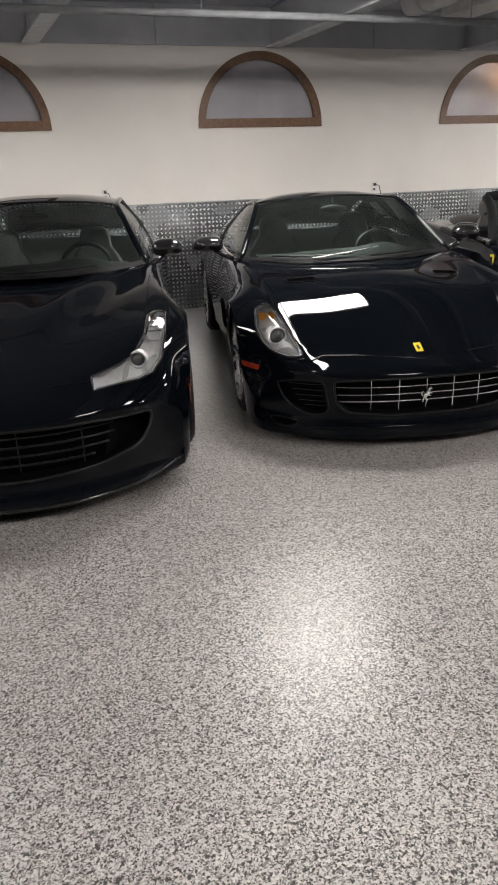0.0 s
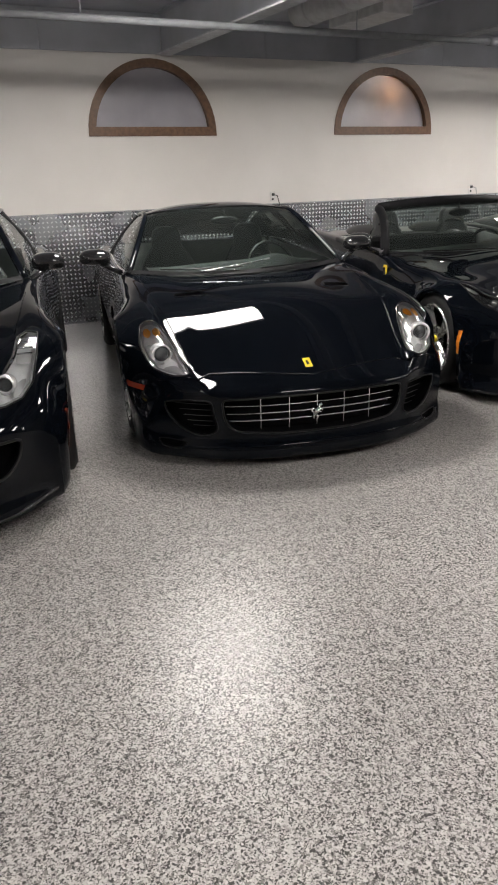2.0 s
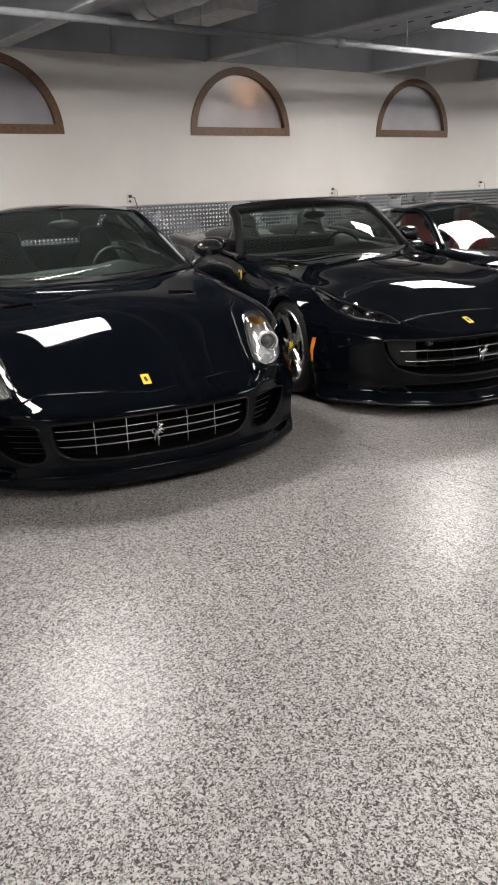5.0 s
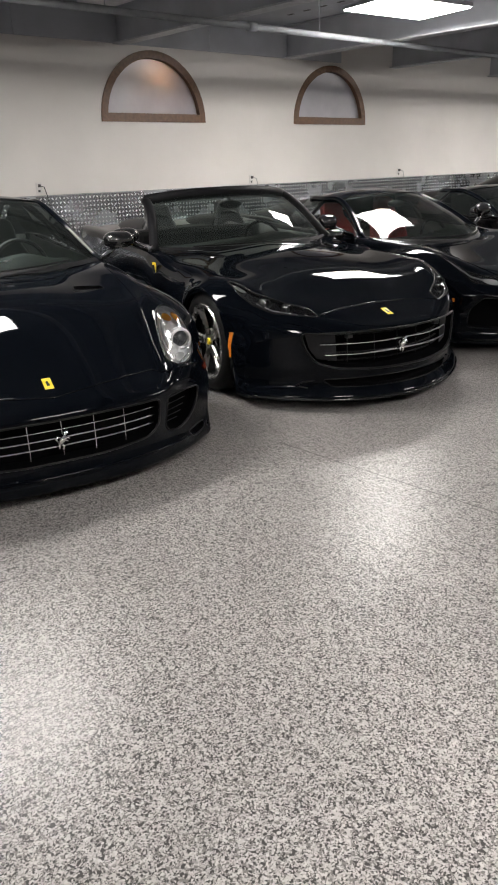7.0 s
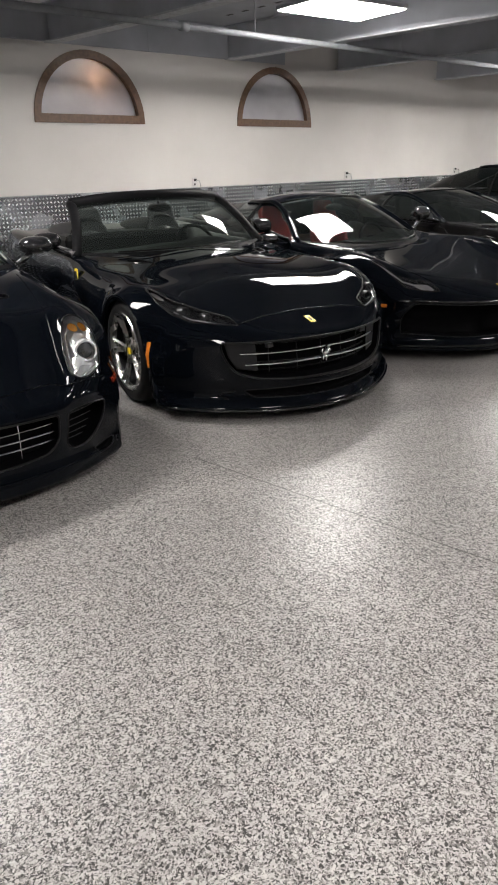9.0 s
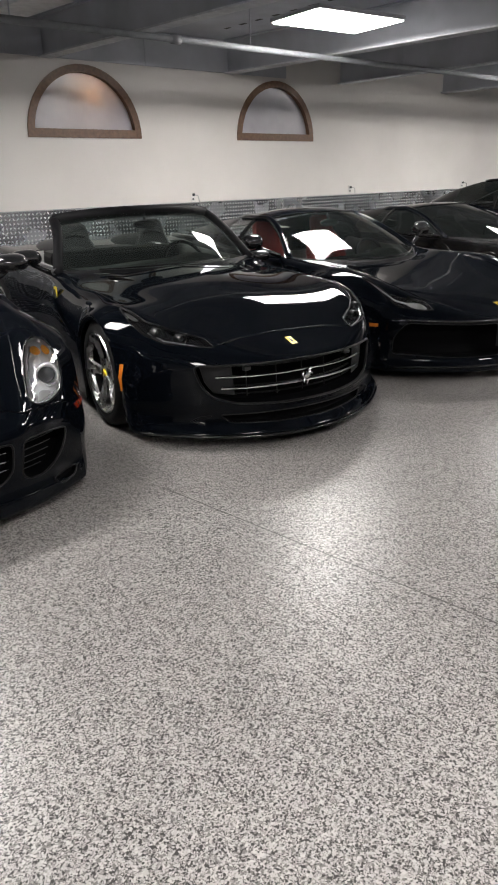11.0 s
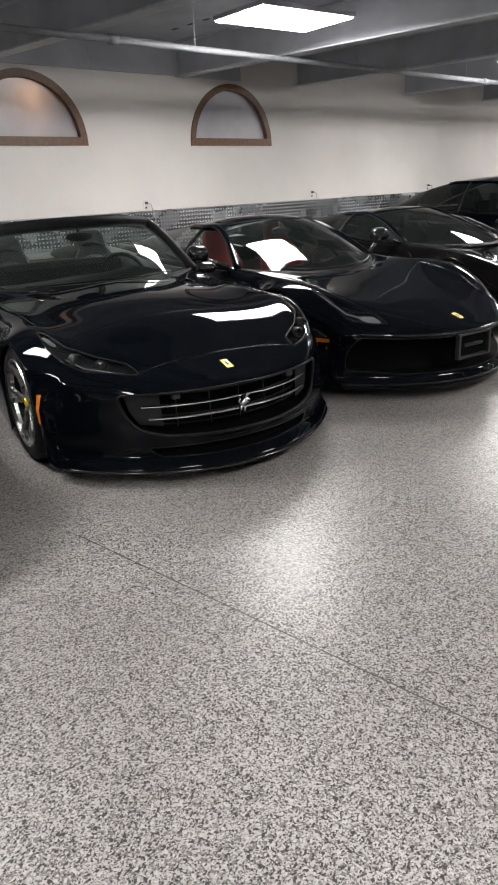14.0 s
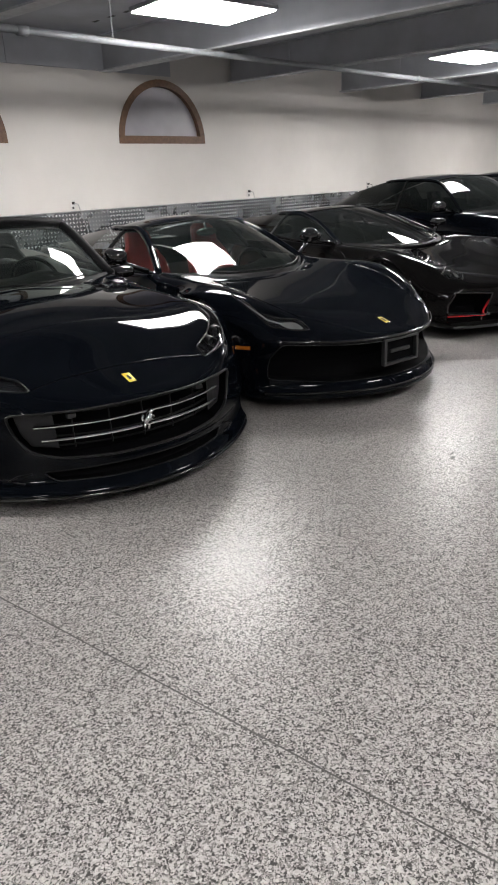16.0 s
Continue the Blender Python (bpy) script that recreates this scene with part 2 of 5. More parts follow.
first = steel_beam()
ASKEW = math.degrees(math.atan(-LEAN_X))
first.matrix_basis = pose(BEAMS[0], WALL_Y, BEAM_Z, 0, 0, ASKEW)
for bx in BEAMS[1:]:
    copy_thing(first, pose(bx, WALL_Y, BEAM_Z, 0, 0, ASKEW))

fascia = tagged(new("wall_fascia"), "dark grey panels closing the bays above the wall", "wall panel", kind="structure")
for bx, nx in zip(BEAMS, BEAMS[1:]):
    if nx < 9.0 or bx == 8.81:
        xe = nx - 0.02 if nx < 9.0 else 9.864
        xs = [bx + 0.02, (bx + xe) / 2, xe] if nx < 9.0 else [bx + 0.02, xe]
        for a, b2 in zip(xs, xs[1:]):
            part("panel", box(bmesh.new(), a + 0.002, WALL_Y - 0.03, 2.83, b2 - 0.002, WALL_Y - 0.003, CEIL_Z - 0.004, 0.003), M_BEAM, fascia)

pipe = tagged(new("sprinkler_pipe"), "grey painted pipe hung under the ceiling beams", "pipe")
PIPE_Y, PIPE_Z = 7.80, 2.77
part("pipe_run", tube(bmesh.new(), [(X0 + 0.1, PIPE_Y, PIPE_Z), (X1 - 0.1, PIPE_Y, PIPE_Z)], 0.03, 14), M_PIPE, pipe, smooth=True)
for px in (-0.2, 6.6, 13.0, 19.5):
    part("coupling", tube(bmesh.new(), [(px - 0.05, PIPE_Y, PIPE_Z), (px + 0.05, PIPE_Y, PIPE_Z)], 0.042, 14), M_PIPE, pipe, smooth=True)
for px in (-2.4, 0.2, 2.35, 4.95, 7.55, 10.1, 12.5, 15.0):
    part("hanger", tube(bmesh.new(), [(px, PIPE_Y, PIPE_Z + 0.028), (px, PIPE_Y, CEIL_Z - 0.002)], 0.006, 8), M_BEAM, pipe)


def ceiling_lamp():
    e = bpy.data.objects.new("ceiling_light", None)
    scene.collection.objects.link(e)
    part("housing", box(bmesh.new(), -0.56, -0.36, 0.012, 0.56, 0.36, 0.05, 0.006), M_BEAM, e, "thin grey metal housing")
    part("diffuser", box(bmesh.new(), -0.54, -0.34, 0.0, 0.54, 0.34, 0.010), M_LAMP, e, "glowing white diffuser")
    return tagged(e, "flat white rectangular panel light, switched on", "light", "ceiling lights")


LAMPS = [(-2.1, 6.9), (2.85, 6.5), (7.9, 6.9), (12.85, 6.85), (17.8, 6.85), (-2.1, 1.2), (2.9, 1.2), (7.9, 1.2), (12.85, 1.2), (17.8, 1.2)]
lamp = ceiling_lamp()
lamp.matrix_basis = pose(*LAMPS[0], 2.9, 0, 0, ASKEW - 10)
for lx, ly in LAMPS[1:]:
    copy_thing(lamp, pose(lx, ly, 2.9, 0, 0, ASKEW - 10))

# ---- duct and slots between the beams ----
duct = tagged(new("air_duct"), "pale grey round duct with a box outlet under the ceiling", "duct")
part("round_duct", tube(bmesh.new(), [(4.7, 8.45, 3.06), (4.78, 7.6, 3.06), (4.9, 6.2, 3.06), (5.0, 5.0, 3.06)], 0.145, 24), M_DUCT, duct, smooth=True)
for q in (8.2, 7.6, 6.9):
    part("duct_band", tube(bmesh.new(), [(4.725 + (8.2 - q) * 0.085, q + 0.02, 3.06), (4.727 + (8.2 - q) * 0.085, q - 0.02, 3.06)], 0.153, 24), M_DUCT, duct, smooth=True)
b = bmesh.new()
box(b, 5.06, 7.6, 2.92, 5.42, 8.45, 3.2, 0.01)
bmesh.ops.rotate(b, cent=(5.24, 8.0, 3.0), matrix=Matrix.Rotation(radians(ASKEW), 3, "Z"), verts=b.verts)
part("outlet_box", b, M_DUCT, duct)
b = bmesh.new()
for sx, y0, y1 in ((8.3, 7.3, 9.1), (5.86, 7.2, 8.7)):
    y = y0
    while y < y1:
        box(b, sx - 0.02, y, CEIL_Z - 0.006, sx + 0.02, y + 0.1, CEIL_Z - 0.003)
        y += 0.285
tagged(from_bm("ceiling_slots", b, M_JOINT), "row of small dark slots in the ceiling", "ceiling", kind="structure")

# ---- arched windows ----

def frosted():
    """Frosted glass: part of the light is thrown back, part let through, with a dull sheen."""
    m = bpy.data.materials.new("frosted_pane")
    m.use_nodes = True
    t = m.node_tree
    t.nodes.clear()
    out = t.nodes.new("ShaderNodeOutputMaterial")
    n = add(t, "ShaderNodeTexNoise", Scale=3.0, Detail=5.0)
    t.links.new(coords(t), n.inputs["Vector"])
    col = ramp(t, n.outputs["Fac"], [(0.3, (0.53, 0.51, 0.57)), (0.7, (0.64, 0.62, 0.67))])
    df = t.nodes.new("ShaderNodeBsdfDiffuse")
    tl = t.nodes.new("ShaderNodeBsdfTranslucent")
    gl = add(t, "ShaderNodeBsdfGlossy", Roughness=0.3)
    t.links.new(col, df.inputs["Color"])
    t.links.new(col, tl.inputs["Color"])
    a, b = t.nodes.new("ShaderNodeMixShader"), t.nodes.new("ShaderNodeMixShader")
    a.inputs[0].default_value, b.inputs[0].default_value = 0.5, 0.08
    t.links.new(df.outputs[0], a.inputs[1])
    t.links.new(tl.outputs[0], a.inputs[2])
    t.links.new(a.outputs[0], b.inputs[1])
    t.links.new(gl.outputs[0], b.inputs[2])
    t.links.new(b.outputs[0], out.inputs["Surface"])
    return m


M_FROST = frosted()
M_BULB = emit("warm_bulb", (1.0, 0.55, 0.2), 32.0)
for k, cx in enumerate(WIN_X):
    win = tagged(new("window_%d" % (k + 1)), "half-round window with brown wooden frame and frosted glass", "window", kind="structure")
    outer, inner = arch(cx, WIN_W, SILL, WIN_H), arch(cx, WIN_W - 0.17, SILL + 0.095, WIN_H - 0.085 - 0.095)
    bm = bmesh.new()
    ring = [[bm.verts.new((x, y, z)) for x, z in o] for o, y in ((outer, WALL_Y - 0.015), (inner, WALL_Y - 0.015), (inner, WALL_Y + 0.09), (outer, WALL_Y + 0.09))]
    n = len(outer)
    for u, v in zip(ring, ring[1:] + ring[:1]):
        for i in range(n):
            bm.faces.new((u[i], u[(i + 1) % n], v[(i + 1) % n], v[i]))
    bmesh.ops.recalc_face_normals(bm, faces=bm.faces)
    part("window_frame", bm, M_WOOD, win)
    bm = bmesh.new()
    f = bm.faces.new([bm.verts.new((x, WALL_Y + 0.05, z)) for x, z in arch(cx, WIN_W - 0.16, SILL + 0.09, WIN_H - 0.17)])
    r = bmesh.ops.extrude_face_region(bm, geom=[f])
    for v in r["geom"]:
        if isinstance(v, bmesh.types.BMVert):
            v.co.y += 0.006
    part("pane", bm, M_FROST, win)
    part("window_back", box(bmesh.new(), cx - 0.8, WALL_Y + 0.252, SILL - 0.05, cx + 0.8, WALL_Y + 0.27, SILL + 0.9), M_BEAM, win)
bulb = bmesh.new()
bmesh.ops.create_uvsphere(bulb, u_segments=16, v_segments=10, radius=0.05, matrix=pose(WIN_X[2] + 0.12, WALL_Y + 0.19, SILL + 0.49))
tube(bulb, [(WIN_X[2] + 0.12, WALL_Y + 0.19, SILL + 0.53), (WIN_X[2] + 0.12, WALL_Y + 0.252, SILL + 0.6)], 0.012, 8)
tagged(from_bm("wall_lamp", bulb, M_BULB), "small warm bulb glowing behind frosted glass", "lamp")

# ---- diamond plate wainscot ----
wains = tagged(new("wainscot"), "shiny diamond plate steel wainscot on the wall", "wall panel", kind="structure")
px = -3.2
while px < 20:
    part("panel", box(bmesh.new(), px + 0.001, WALL_Y - 0.006, 0.0, px + 2.439, WALL_Y - 0.001, 1.215, 0.001), M_STEEL, wains)
    px += 2.44
part("top_trim", box(bmesh.new(), -3.2, WALL_Y - 0.009, 1.2155, 20.0, WALL_Y - 0.001, 1.228, 0.002), M_SATINTRIM, wains)


def lozenges(x0, x1, z0, z1, pitch):
    """Raised tread pattern, one low four-sided boss at each point, turned alternately."""
    vs, fs = [], []
    for i in range(int((x1 - x0) / pitch)):
        for k in range(int((z1 - z0) / pitch)):
            cx, cz = x0 + (i + 0.5) * pitch, z0 + (k + 0.5) * pitch
            a = math.pi / 4 if (i + k) % 2 else -math.pi / 4
            dx, dz = math.cos(a), math.sin(a)
            n = len(vs)
            y = WALL_Y - 0.0058
            vs += [(cx + dx * 0.019, y, cz + dz * 0.019), (cx - dz * 0.009, y, cz + dx * 0.009), (cx - dx * 0.019, y, cz - dz * 0.019), (cx + dz * 0.009, y, cz - dx * 0.009), (cx, y - 0.0042, cz)]
            fs += [(n, n + 1, n + 4), (n + 1, n + 2, n + 4), (n + 2, n + 3, n + 4), (n + 3, n, n + 4)]
    me = bpy.data.meshes.new("tread_pattern")
    me.from_pydata(vs, [], fs)
    me.materials.append(M_TREAD)
    for p in me.polygons:
        p.use_smooth = True
    return me


tread = new("tread_pattern", lozenges(-2.0, 18.0, 0.01, 1.21, 0.048))
tread.parent = wains
tread["kind"] = "stuff"


# ---- sockets and charger leads ----
def socket(x, z, lead):
    e = tagged(new("wall_socket"), "white wall socket with a black plug in it", "socket", "wall sockets")
    b = bmesh.new()
    box(b, x - 0.035, WALL_Y - 0.008, z - 0.057, x + 0.035, WALL_Y - 0.0005, z + 0.057, 0.003)
    part("face_plate", b, M_PLATE, e)
    b = bmesh.new()
    box(b, x - 0.014, WALL_Y - 0.04, z + 0.008, x + 0.014, WALL_Y - 0.008, z + 0.04, 0.005)
    part("plug", b, M_JOINT, e, "black plug")
    b = bmesh.new()
    box(b, x - 0.014, WALL_Y - 0.011, z - 0.045, x + 0.014, WALL_Y - 0.008, z - 0.02, 0.001)
    part("outlet", b, M_JOINT, e)
    pts = [(x, WALL_Y - 0.045, z + 0.02), (x + 0.03, WALL_Y - 0.08, z + 0.01), (x + 0.06, WALL_Y - 0.07, z - 0.08)]
    pts += [(x + 0.08 + lead * 0.35 * q, WALL_Y - 0.05 - 0.02 * math.sin(3 * q), z - 0.1 - 0.95 * q) for q in (0.15, 0.3, 0.5, 0.7, 0.9)]
    b = bmesh.new()
    tube(b, pts, 0.005, 6)
    part("lead", b, M_LEAD if lead > 0.3 else M_JOINT, e, smooth=True)


for sx, sz, lead in ((1.64, 1.35, 0.1), (4.98, 1.31, 0.2), (8.12, 1.30, 0.75), (11.3, 1.31, 0.5), (14.5, 1.31, 0.3)):
    socket(sx, sz, lead)

# ---- cars: materials ----
from mathutils.bvhtree import BVHTree
from mathutils.geometry import delaunay_2d_cdt


def paint_material(name, colour):
    """Deep black car paint under clear lacquer, faintly uneven."""
    m, t, b = nodes_of(name)
    b.inputs["Base Color"].default_value = (*colour, 1)
    b.inputs["Roughness"].default_value = 0.6
    b.inputs["Specular IOR Level"].default_value = 0.0
    b.inputs["Coat Weight"].default_value = 1.0
    b.inputs["Coat Roughness"].default_value = 0.015
    b.inputs["Coat IOR"].default_value = 1.27
    n = add(t, "ShaderNodeTexNoise", Scale=9.0, Detail=3.0)
    t.links.new(coords(t), n.inputs["Vector"])
    bump(t, b, n.outputs["Fac"], 0.02, 0.002)
    d = add(t, "ShaderNodeTexNoise", Scale=3.0, Detail=6.0)
    t.links.new(coords(t), d.inputs["Vector"])
    r = t.nodes.new("ShaderNodeMapRange")
    r.inputs["To Min"].default_value, r.inputs["To Max"].default_value = 0.012, 0.05
    t.links.new(d.outputs["Fac"], r.inputs["Value"])
    t.links.new(r.outputs["Result"], b.inputs["Coat Roughness"])
    return m


M_PAINT = paint_material("black_lacquer", (0.0018, 0.0026, 0.0043))
M_PAINT_WARM = paint_material("black_lacquer_warm", (0.003, 0.0028, 0.0028))
M_BLACK = plain("black_plastic", (0.006, 0.006, 0.0065), 0.4, spec=0.22)
M_GLOSSBLACK = plain("gloss_black_trim", (0.008, 0.008, 0.009), 0.12, coat=0.6)
M_VOID = plain("intake_mesh_black", (0.0025, 0.0025, 0.003), 0.7, spec=0.04)
M_CARBON = plain("dark_grey_trim", (0.02, 0.021, 0.022), 0.35)
M_GRILLEWING = plain("dark_satin_panel", (0.009, 0.0095, 0.011), 0.4, spec=0.3)
M_CHROME = plain("chrome", (0.78, 0.78, 0.79), 0.08, 1.0, var=0.03)
M_SATIN = plain("satin_silver", (0.8, 0.79, 0.78), 0.27, 1.0, var=0.06)
M_REFL = plain("lamp_reflector", (0.75, 0.75, 0.76), 0.25, 0.4, var=0.1)
M_LAMPGREY = plain("lamp_bezel_grey", (0.76, 0.76, 0.77), 0.32, 0.0)
M_LAMPDARK = plain("lamp_smoked", (0.03, 0.031, 0.034), 0.22)
M_AMBER = plain("amber_plastic", (1.0, 0.42, 0.06), 0.2, coat=0.5)
M_REDLENS = plain("red_marker", (0.2, 0.02, 0.006), 0.25, coat=0.3)
M_YELLOW = plain("yellow_enamel", (0.82, 0.6, 0.03), 0.3, coat=0.5)
M_TYRE = plain("tyre_rubber", (0.007, 0.007, 0.0075), 0.7, spec=0.25)
M_LEATHER = plain("black_leather", (0.035, 0.035, 0.036), 0.5, var=0.25)
M_REDLEATHER = plain("red_leather", (0.42, 0.045, 0.04), 0.45, var=0.2)
M_DASH = plain("dashboard_grey", (0.04, 0.043, 0.042), 0.6, var=0.2)
M_INNER = plain("cabin_trim", (0.2, 0.205, 0.2), 0.7)
M_REDPAINT = plain("red_pinstripe", (0.45, 0.01, 0.015), 0.25, coat=0.5)
M_DISC = plain("brake_disc", (0.1, 0.1, 0.105), 0.4, 0.7)
M_GLASS = glass("clear_car_glass", (0.72, 0.8, 0.77), haze=0.008)
M_DIMGLASS = glass("green_car_glass", (0.52, 0.59, 0.56), haze=0.012)
M_REAR = glass("shaded_car_glass", (0.84, 0.9, 0.87))
M_SIDEGLASS = glass("side_car_glass", (0.88, 0.92, 0.9), haze=0.01)
M_TINT = glass("tinted_car_glass", (0.16, 0.17, 0.17), haze=0.012)
M_LAMPGLASS = glass("lamp_cover", (0.93, 0.94, 0.94))
M_SEAL = plain("black_rubber_seal", (0.006, 0.006, 0.007), 0.6, spec=0.1)
M_MIRROR = plain("mirror_glass", (0.8, 0.8, 0.8), 0.02, 1.0, var=0.0)


# ---- cars: shape tools ----
def curve(*pts):
    """Smooth monotone curve through (s, value) pairs."""
    xs = np.array([p[0] for p in pts], float)
    ys = np.array([p[1] for p in pts], float)
    h, d = np.diff(xs), np.diff(ys) / np.diff(xs)
    m = np.zeros(len(xs))
    m[0], m[-1] = d[0], d[-1]
    for i in range(1, len(xs) - 1):
        if d[i - 1] * d[i] > 0:
            w1, w2 = 2 * h[i] + h[i - 1], h[i] + 2 * h[i - 1]
            m[i] = (w1 + w2) / (w1 / d[i - 1] + w2 / d[i])

    def f(s):
        s = min(max(s, xs[0]), xs[-1])
        i = min(max(int(np.searchsorted(xs, s)) - 1, 0), len(h) - 1)
        t = (s - xs[i]) / h[i]
        return float((1 + 2 * t) * (1 - t) ** 2 * ys[i] + t * (1 - t) ** 2 * h[i] * m[i] + t * t * (3 - 2 * t) * ys[i + 1] + t * t * (t - 1) * h[i] * m[i + 1])

    return f


def spline(pts, n):
    """Catmull-Rom through points, n per span."""
    p = [np.array(q, float) for q in pts]
    p = [2 * p[0] - p[1]] + p + [2 * p[-1] - p[-2]]
    out = []
    for i in range(1, len(p) - 2):
        for k in range(n):
            t = k / n
            out.append(0.5 * (2 * p[i] + (p[i + 1] - p[i - 1]) * t + (2 * p[i - 1] - 5 * p[i] + 4 * p[i + 1] - p[i + 2]) * t * t + (3 * p[i] - p[i - 1] - 3 * p[i + 1] + p[i + 2]) * t ** 3))
    out.append(p[-2])
    return out


def smooth01(x):
    x = min(max(x, 0.0), 1.0)
    return x * x * (3 - 2 * x)


def bump_at(v, c, w):
    return math.exp(-((v - c) / w) ** 2)


def grid_faces(bm, rows, closed=False, mat=0):
    fs = []
    for a, b in zip(rows, rows[1:]):
        for k in range(len(a) - 1):
            q = [a[k], a[k + 1], b[k + 1], b[k]]
            q = [v for i, v in enumerate(q) if v not in q[:i]]
            if len(q) > 2:
                try:
                    f = bm.faces.new(q)
                    f.material_index = mat
                    fs.append(f)
                except ValueError:
                    pass
    return fs


def car_body(sp):
    """Lofted shell: rounded nose in plan, wheel arches, hollow cabin."""
    L = sp["L"]
    st = [0, 0.008, 0.02, 0.035, 0.055, 0.08, 0.11]
    while st[-1] < L - 0.05:
        st.append(st[-1] + (0.03 if st[-1] < 2.2 else 0.06))
    st.append(L)
    A, pw, fl = sp["sweep"]

    def put(s, y, z):
        f = max(0.0, 1 - s / fl) ** 1.4
        yy = s + A * (abs(y) / 0.95) ** pw * f + sp["prof"](z) * max(0.0, 1 - s / 0.7)
        tail = max(0.0, (s - (L - 0.9)) / 0.9) ** 1.5
        yy -= 0.3 * (abs(y) / 0.95) ** 2.5 * tail
        return yy

    def section(s):
        zc, zf, yf, yw, zw, yb = (sp[k](s) for k in ("zc", "zf", "yf", "yw", "zw", "yb"))
        zb = sp["zb"](s)
        yy = put(s, yw, zw)
        for ax in sp["axles"]:
            d = abs(yy - ax)
            if d < sp["arch"]:
                zb = max(zb, sp["wheel_z"] + math.sqrt(sp["arch"] ** 2 - d * d))
                yb = yw - 0.006
        zw = max(zw, min(zb + 0.04, zf - 0.05))
        if zb > zw - 0.02:
            zw = zb + 0.02
        zm = zc + (zf - zc) * 0.08
        ctl = [(0, zc), (yf * 0.45, zm), (yf * sp.get("gutter", 0.82), zc + (zf - zc) * sp.get("valley", 0.62)), (yf, zf), (yw * 0.55 + yf * 0.45, zf * 0.78 + zw * 0.22 + 0.0), (yw, zw), (yw * 0.65 + yb * 0.35, (zw + zb) / 2), (yb, zb)]
        pts = spline(ctl, 6)
        res = []
        cab = sp["cabin"]
        gh = sp["green"]
        for y, z in pts:
            y = max(y, 0.0)
            if "relief" in sp:
                z += sp["relief"](s, y)
            lead = gh["sA"] + gh["sagA"] * (y / gh["wb"]) ** 2.2 + 0.05
            inside = smooth01((yf - 0.1 - y) / 0.05) * smooth01((s - lead) / 0.06) * smooth01((cab[1] - s) / 0.1)
            z = z + (0.36 - z) * inside
            res.append((y, z, inside))
        res.append((yb - 0.02, zb - 0.004, 0))
        res.append((yb - 0.14, zb, 0))
        return res

    bm = bmesh.new()
    flange = bm.verts.layers.int.new("flange")
    rows = []
    for s in st:
        sec = section(s)
        right = [bm.verts.new((y, put(s, y, z), z)) for y, z, _ in sec]
        left = [right[0]] + [bm.verts.new((-y, put(s, y, z), z)) for y, z, _ in sec[1:]]
        right[-1][flange] = left[-1][flange] = 1
        rows.append((left[::-1] + right[1:], sec))
    for (a, _), (b, _) in zip(rows, rows[1:]):
        grid_faces(bm, [a, b])
    # closed nose and tail
    for (row, sec), s in ((rows[0], 0.0), (rows[-1], L)):
        n = len(sec) - 2
        zb = sec[n - 1][1]
        mid = len(row) // 2
        m = 22
        cols = []
        for i in range(-(n - 1), n):
            v = row[mid + i]
            col = [v]
            for k in range(1, m + 1):
                z = v.co.z + (zb - v.co.z) * k / m
                col.append(bm.verts.new((v.co.x, put(s, v.co.x, z), z)) if v.co.z - zb > 0.002 else v)
            cols.append(col)
        grid_faces(bm, cols)
        # under lip
        low = [c[-1] for c in cols]
        back = [bm.verts.new((v.co.x * 0.96, v.co.y + (0.35 if s == 0 else -0.35), v.co.z + 0.02)) for v in low]
        grid_faces(bm, [low, back])
    bmesh.ops.remove_doubles(bm, verts=bm.verts, dist=0.0006)
    bmesh.ops.recalc_face_normals(bm, faces=bm.faces)
    gh = sp["green"]
    soft = [v for v in bm.verts if 0.12 < v.co.y < gh["sA"] + gh["sagA"] * min(1.2, abs(v.co.x) / gh["wb"]) ** 2.2 - 0.04 and v.normal.z > 0.3 and v.co.z > 0.45 and not v.is_boundary]
    for _ in range(sp.get("ease", 20)):
        bmesh.ops.smooth_vert(bm, verts=soft, factor=0.5, use_axis_x=False, use_axis_y=False, use_axis_z=True)
    for f in bm.faces:
        c = f.calc_center_median()
        if c.z < 0.93 and gh["sA"] + gh["sagA"] * (abs(c.x) / gh["wb"]) ** 2.2 + 0.06 < c.y < sp["cabin"][1] and abs(c.x) < sp["yf"](c.y) - 0.06:
            f.material_index = 1
        elif any(v[flange] for v in f.verts):
            f.material_index = 2
    return bm


class Shell:
    """The body while it is being cut: casts rays on the whole skin, and takes openings out of it."""

    def __init__(self, bm):
        self.bm = bm
        self.tree = BVHTree.FromBMesh(bm)

    def hit(self, o, d):
        p, n, _, _ = self.tree.ray_cast(Vector(o), Vector(d).normalized())
        if p is None:
            p, n, _, _ = self.tree.find_nearest(Vector(o) + Vector(d).normalized() * 1.2)
        if n.dot(Vector(d)) > 0:
            n = -n
        return p, n

    def cast(self, uv, tilt):
        """Point of the skin seen at lateral u and height v from the front, tilt degrees from above."""
        a = radians(tilt)
        d = Vector((0, math.cos(a), -math.sin(a)))
        up = Vector((0, math.sin(a), math.cos(a)))
        o = Vector((uv[0], 0, 0)) + up * uv[1] - d * 3
        return self.hit(o, d)

    def flat(self, co, tilt):
        a = radians(tilt)
        return co.x, co.y * math.sin(a) + co.z * math.cos(a)


def inside_poly(p, poly):
    x, y = p
    c = False
    j = len(poly) - 1
    for i in range(len(poly)):
        (xi, yi), (xj, yj) = poly[i], poly[j]
        if (yi > y) != (yj > y) and x < (xj - xi) * (y - yi) / (yj - yi) + xi:
            c = not c
        j = i
    return c


